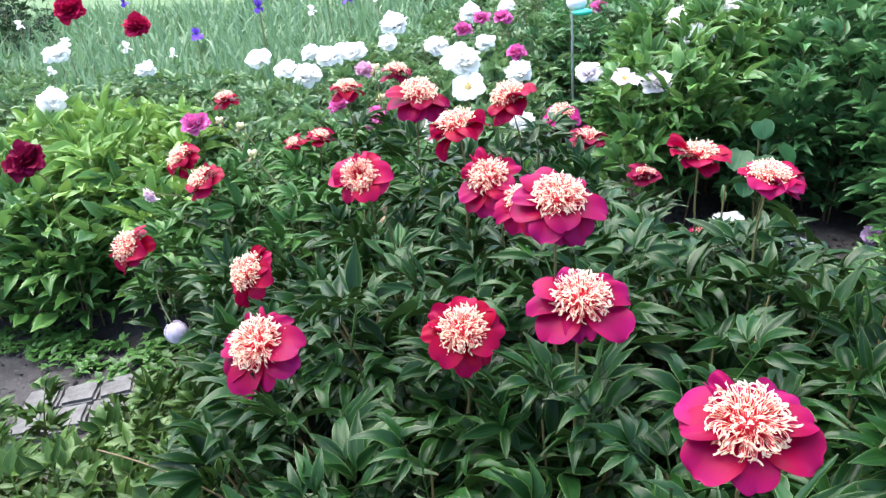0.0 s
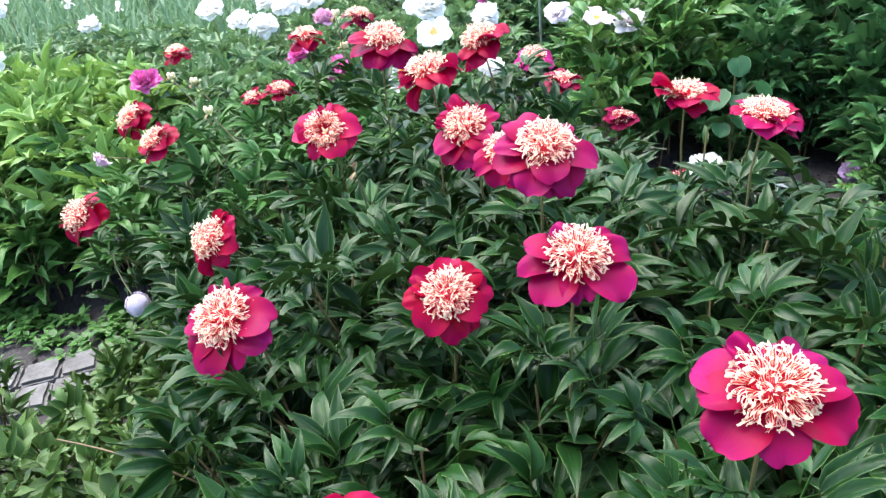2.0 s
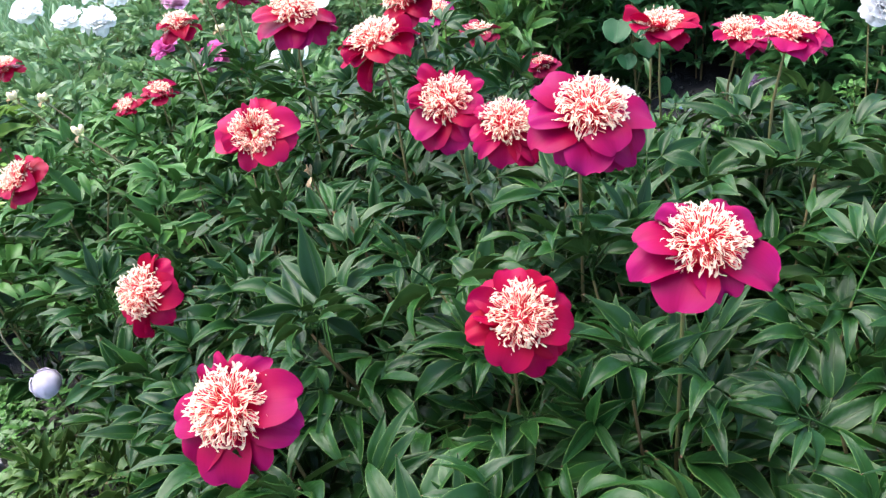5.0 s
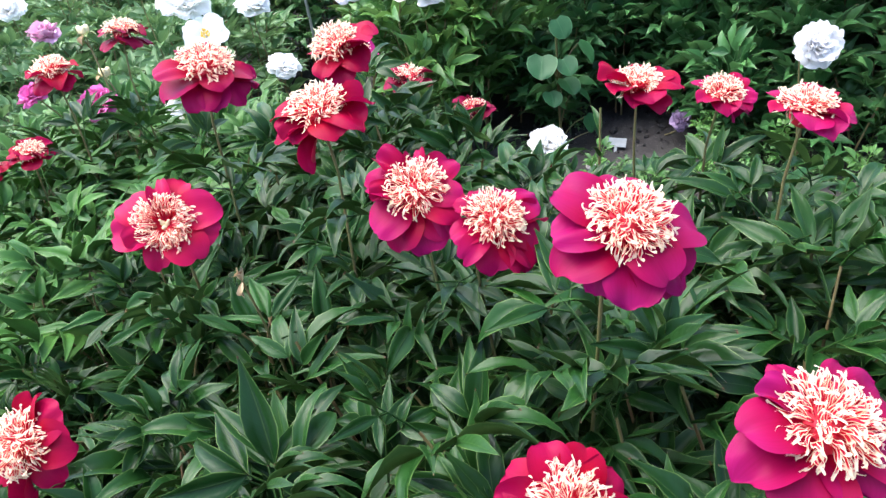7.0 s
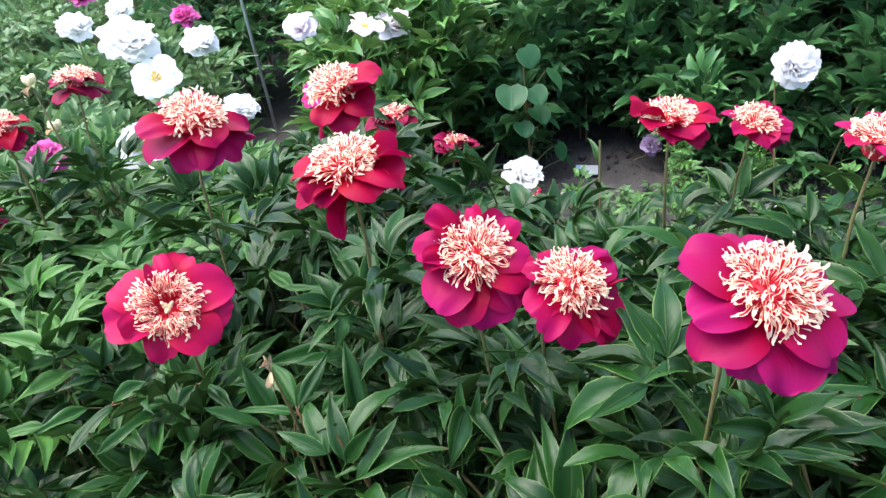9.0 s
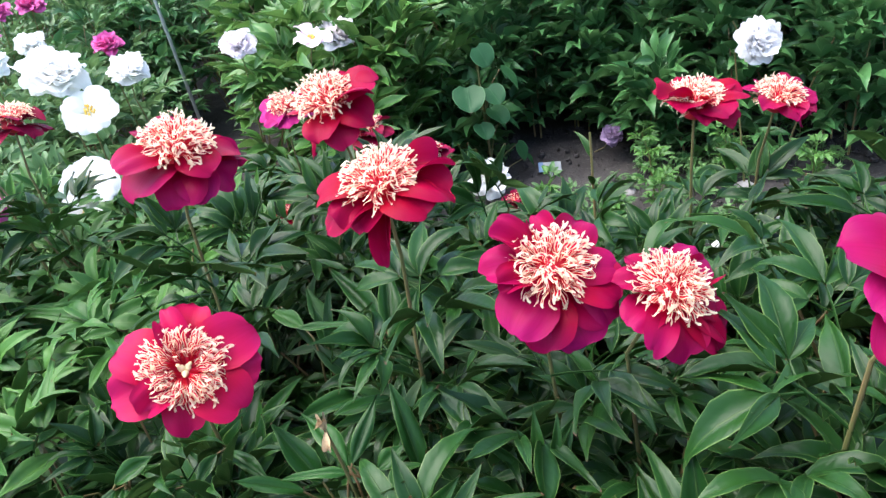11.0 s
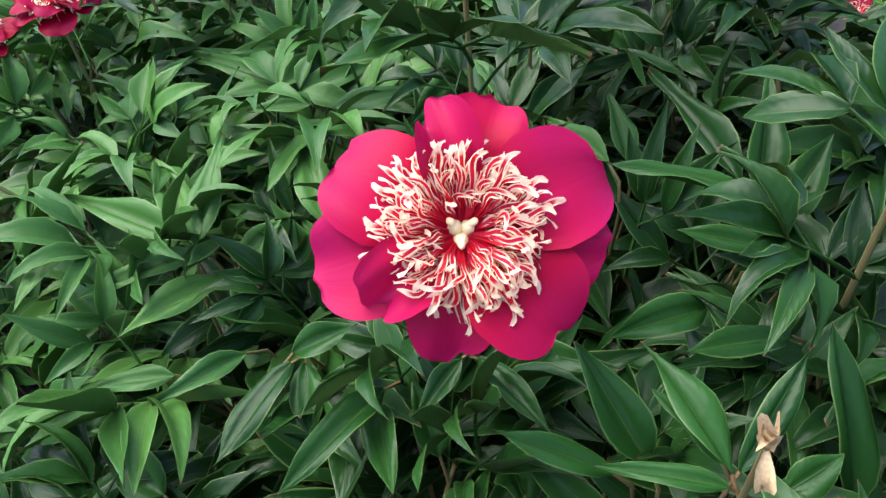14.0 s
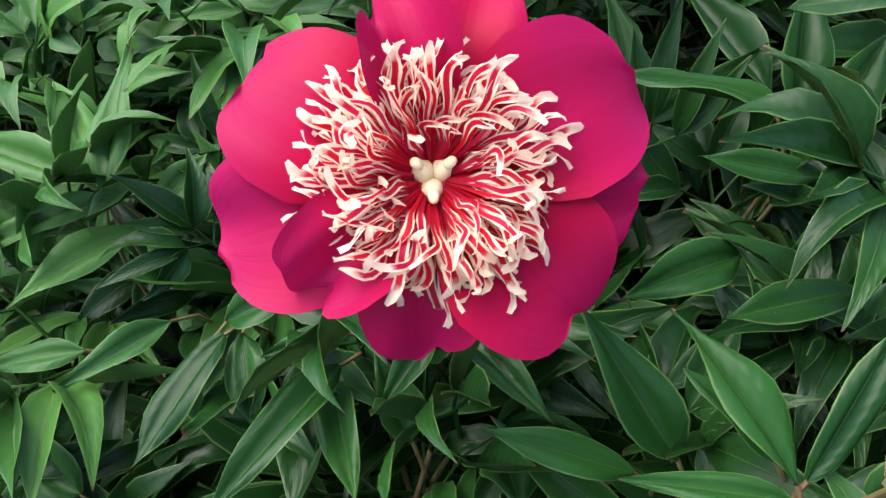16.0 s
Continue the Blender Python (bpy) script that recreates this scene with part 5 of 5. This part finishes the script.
def round_leaf(rng, size):
    """A broad heart-shaped leaf along x."""
    v = 1 - (1 - np.linspace(0, 1, 8)) ** 1.3
    u = np.linspace(-1, 1, 7)
    half = 0.56 * size * np.sqrt(np.clip(1 - (2 * v ** 0.9 - 0.85) ** 2 / 1.34, 0, 1))
    half[0], half[-1] = 0.25 * size, 0.02 * size
    X = size * v[:, None] - 0.07 * size * (1 - v[:, None]) ** 3 * np.abs(u)[None]
    Y = half[:, None] * u[None]
    Z = 0.22 * half[:, None] * np.abs(u)[None] - 0.12 * size * (v ** 2)[:, None] + 0.02 * size * np.sin(7 * v[:, None] + 4 * u[None])
    uu, vv = np.meshgrid((u + 1) / 2, v)
    return np.stack([X, Y, Z], -1).reshape(-1, 3), sheet(8, 7), np.stack([uu.ravel(), vv.ravel()], -1)


def round_leaf_plant():
    rng = np.random.default_rng(84)
    root = thing("round_leaf_plant", (1.12, 2.74, 0.0), "weed with large round soft green leaves by the hedge", "weed")
    for x, z, size in ((1.105, 0.462, 0.085), (1.200, 0.352, 0.105), (1.020, 0.342, 0.112), (1.105, 0.335, 0.082), (1.120, 0.255, 0.090), (1.185, 0.200, 0.082), (1.04, 0.235, 0.075), (1.190, 0.095, 0.078), (1.235, 0.040, 0.060)):
        turn = -90 + (x - 1.10) * 380 + rng.uniform(-15, 15)
        m = Matrix.Translation((x, 2.68 + rng.uniform(-0.02, 0.03), z + 0.25 * size)) @ Matrix.Rotation(radians(turn), 4, "Z") @ Matrix.Rotation(radians(rng.uniform(22, 62)), 4, "Y") @ Matrix.Rotation(radians(rng.uniform(-28, 28)), 4, "X") @ Matrix.Translation((-0.4 * size, 0, 0))
        part("leaf", quads("leaf", *round_leaf(rng, size * 0.86), leaf_lime), root, m)
        a = m @ Vector((0, 0, 0))
        part("leaf_stalk", quads("leaf_stalk", *tube(bend((1.115, 2.755, max(0.0, z - 0.16)), (1.115, 2.745, z), a, 5), np.full(5, 0.002), 5), stem_mat), root)
    part("stem", quads("stem", *tube([(1.12, 2.76, -0.01), (1.115, 2.755, 0.2), (1.105, 2.74, 0.45)], (0.005, 0.004, 0.003), 7), stem_mat), root)


def low_weeds(name, label, spots, seed, mat, height, count, size=1.0):
    """Small weeds, too many to count."""
    rng = np.random.default_rng(seed)
    s = Soup()
    for cx, cy, r in spots:
        for _ in range(count):
            a, d = rng.uniform(0, 6.28), r * math.sqrt(rng.uniform(0, 1))
            x, y = cx + d * math.cos(a), cy + d * math.sin(a)
            h = height * rng.uniform(0.35, 1.1) * (1 - 0.5 * d / r)
            s.add(*tube([(x, y, -0.005), (x, y, h)], (0.001, 0.0008), 4))
            for k in range(5):
                lf = leaflet(rng, size * rng.uniform(0.018, 0.036), size * rng.uniform(0.010, 0.018), 5, 3, 0.3, 0.2)
                s.put(lf, Matrix.Translation((x, y, h * rng.uniform(0.5, 1.0))) @ Matrix.Rotation(rng.uniform(0, 6.28), 4, "Z") @ Matrix.Rotation(radians(-rng.uniform(0, 45)), 4, "Y"))
    tagged(new(name, s.mesh(name, mat)), label, "weeds", kind="stuff")


def fallen_petals():
    rng = np.random.default_rng(86)
    for cx, cy, n in ((1.27, 1.88, 13), (1.54, 1.77, 6), (1.33, 1.67, 6)):
        for _ in range(n):
            ob = new("fallen_petal", petal_mesh(int(rng.integers(len(PETALS))), faded_petal if rng.random() < 0.3 else white_petal))
            ob.matrix_world = pose(cx + rng.normal(0, 0.055), cy + rng.normal(0, 0.045), 0.018, rng.uniform(-25, 25), rng.uniform(-25, 25), rng.uniform(0, 360)) @ Matrix.Scale(rng.uniform(0.45, 0.8), 4)
            tagged(ob, "fallen white peony petal lying on the soil", "petal", "fallen petals")


def bent_stem(a, b, c, label):
    ob = new("fallen_twig", quads("fallen_twig", *tube(bend(a, b, c, 12), np.linspace(0.0024, 0.0014, 12), 6), twig_mat))
    tagged(ob, label, "twig", "bare twigs")


def spent_stem(at, foot, seed):
    """A stem whose flower has gone: a pale seed head with a few dry petals."""
    rng = np.random.default_rng(seed)
    root = thing("seed_head", (foot[0], foot[1], 0.0), "pale green peony seed head on a bare stem", "seed head", "seed heads")
    x, y, z = at
    part("stem", quads("stem", *tube(bend((foot[0], foot[1], 0.0), (x * 0.4 + foot[0] * 0.6, y * 0.4 + foot[1] * 0.6, z * 0.7), at, 9), np.linspace(0.0036, 0.0022, 9), 6), stem_mat), root)
    pod = Soup()
    for k in range(3):
        pod.put(ball(0.0075, 7, 9, 1.7), Matrix.Translation(at) @ Matrix.Rotation(radians(k * 120 + rng.uniform(0, 40)), 4, "Z") @ Matrix.Translation((0.007, 0, 0.010)) @ Matrix.Rotation(radians(22), 4, "Y"))
    part("seed_pod", pod.mesh("seed_pod", carpel_mat), root)
    for k in range(5):
        pt = petal(rng, rng.uniform(0.018, 0.030), 0.014, 6, 5, 1.0, rng.uniform(-0.9, 0.2), 2.0)
        part("dry_petal", quads("dry_petal", *pt, bud_mat if k % 2 else sepal_mat), root, Matrix.Translation(at) @ Matrix.Rotation(radians(k * 72 + rng.uniform(-20, 20)), 4, "Z") @ Matrix.Rotation(radians(rng.uniform(-10, 50)), 4, "Y"))


def ferny_weed(x, y, h, seed):
    """A weed with divided leaves all up its stem."""
    rng = np.random.default_rng(seed)
    root = thing("ferny_weed", (x, y, 0.0), "small bright green weed with divided leaves on bare soil", "weed", "weeds on the soil")
    top = (x + rng.uniform(-0.03, 0.03), y + rng.uniform(-0.03, 0.03), h)
    part("stem", quads("stem", *tube(bend((x, y, -0.01), (x, y, h * 0.5), top, 6), np.linspace(0.0022, 0.0012, 6), 5), stem_mat), root)
    for k in range(9):
        f = 0.25 + 0.75 * k / 8
        m = Matrix.Translation((x + (top[0] - x) * f ** 2, y + (top[1] - y) * f ** 2, h * f)) @ Matrix.Rotation(radians(k * 137.5), 4, "Z") @ Matrix.Rotation(radians(-rng.uniform(5, 45)), 4, "Y") @ Matrix.Scale(rng.uniform(0.7, 1.1), 4)
        part("leaf", WEED_LEAVES[int(rng.integers(len(WEED_LEAVES)))], root, m)


def cut_stem(top, foot, seed):
    """A bare stem whose flower was cut off, with two leaves at its end."""
    rng = np.random.default_rng(seed)
    root = thing("cut_stem", (foot[0], foot[1], 0.0), "pale bare peony stem with its flower cut off", "stem", "cut stems")
    pts = bend((foot[0], foot[1], 0.0), ((foot[0] + top[0]) / 2, (foot[1] + top[1]) / 2, top[2] * 0.6), top, 9)
    part("stem", quads("stem", *tube(pts, np.linspace(0.0036, 0.0028, 9), 7), stem_mat), root)
    for k in range(3):
        lf = leaflet(rng, rng.uniform(0.06, 0.085), 0.017, 7, 5, rng.uniform(0.1, 0.6), 0.6, 1.2, True)
        m = Matrix.Translation(pts[-2 - k]) @ Matrix.Rotation(radians(60 + 150 * k + rng.uniform(-20, 20)), 4, "Z") @ Matrix.Rotation(radians(-rng.uniform(35, 65)), 4, "Y")
        part("leaf", quads("leaf", *lf, leaf_deep), root, m)


WEED_LEAVES = [quads("leaf", *a, leaf_sun) for a in leaf_set(6, 5, 0.035, 0.040, 0.015, 5, 3, 0.0, False)]
for i, (x, y, h) in enumerate(((1.30, 2.20, 0.20), (1.22, 2.12, 0.14), (1.42, 2.30, 0.17), (1.55, 2.08, 0.16), (1.72, 2.22, 0.20), (1.02, 2.42, 0.12), (1.10, 2.20, 0.11), (1.60, 1.85, 0.15), (1.84, 2.02, 0.18), (0.98, 2.05, 0.12))):
    ferny_weed(x, y, h, 400 + i)
cut_stem((0.683, 1.892, 0.572), (0.64, 1.86), 420)
red_peony((0.182, 2.366, 0.476), (0.1, -0.2, 0.97), 0.085, 29, "small half-open crimson peony low behind the bush", joined=True, lift=20, strands=60, leafy=False)
dry_bud()
for i, (at, foot) in enumerate((((-0.91, 2.50, 0.725), (-0.62, 2.42)), ((-0.84, 2.50, 0.70), (-0.55, 2.40)), ((-0.33, 2.50, 0.865), (-0.30, 2.38)), ((-0.32, 2.50, 0.76), (-0.22, 2.36)), ((-0.70, 2.12, 0.70), (-0.42, 2.05)))):
    spent_stem(at, foot, 300 + i)
nodding_bud()
garden_lamp()
plant_tag()
stone((1.40, 1.87), 0.045, 1)
stone((1.52, 2.02), 0.03, 2)
stone((1.30, 2.30), 0.025, 3)
stone((1.12, 2.55), 0.03, 4)
paving()
round_leaf_plant()
low_weeds("path_weeds", "small low round-leaved weeds along the path", ((-1.28, 2.10, 0.16), (-1.10, 2.05, 0.20), (-1.55, 2.20, 0.12), (-1.75, 2.35, 0.14), (-1.05, 1.80, 0.14)), 87, leaf_sun, 0.06, 50, 1.5)
low_weeds("soil_weeds", "sparse small weeds on the dry soil", ((1.40, 2.22, 0.17), (1.55, 2.12, 0.14), (1.15, 2.35, 0.12), (1.45, 1.72, 0.15), (1.05, 2.10, 0.16), (0.98, 2.72, 0.12), (1.25, 2.95, 0.12), (1.62, 2.35, 0.12), (1.35, 2.05, 0.14), (1.2, 1.9, 0.16), (1.7, 1.95, 0.14)), 88, leaf_soft, 0.12, 38)
fallen_petals()
bent_stem((-0.40, 0.92, 0.30), (-0.52, 0.93, 0.46), (-0.735, 0.972, 0.505), "dry bare stem lying across the leaves")
double_peony((1.47, 2.50, 0.10), (-0.3, -0.6, 0.7), 0.09, 95, "small faded lilac flower at the hedge's foot", lilac_petal, "lilac flowers", name="lilac_flower")
double_peony((-1.12, 2.27, 0.55), (-0.6, -0.3, -0.4), 0.07, 96, "wilted lilac-pink flower hanging from its stem", cup_petal, "pink peonies")
red_peony((-0.185, 0.53, 0.70), (0.0, -0.3, 0.95), 0.13, 28, "crimson peony low on the bush's near side", joined=True)


def soil_clods():
    """Crumbs and clods scattered on the bare soil."""
    rng = np.random.default_rng(91)
    s = Soup()
    v0, f0, uv0 = ball(1.0, 5, 7, 0.65)
    for x0, x1, y0, y1, n in ((0.85, 2.0, 1.5, 3.2, 900), (-2.2, -0.9, 1.6, 2.7, 500)):
        for _ in range(n):
            r = 0.004 + 0.012 * rng.random() ** 3
            v = v0 * r * rng.uniform(0.7, 1.3, 3) * (1 + 0.25 * rng.standard_normal(v0.shape).clip(-1, 1))
            s.add(v + np.array([rng.uniform(x0, x1), rng.uniform(y0, y1), 0.006]), f0, uv0)
    tagged(new("soil_clods", s.mesh("soil_clods", soil, False)), "crumbs and small clods of dry grey soil", "soil", kind="stuff")


soil_clods()
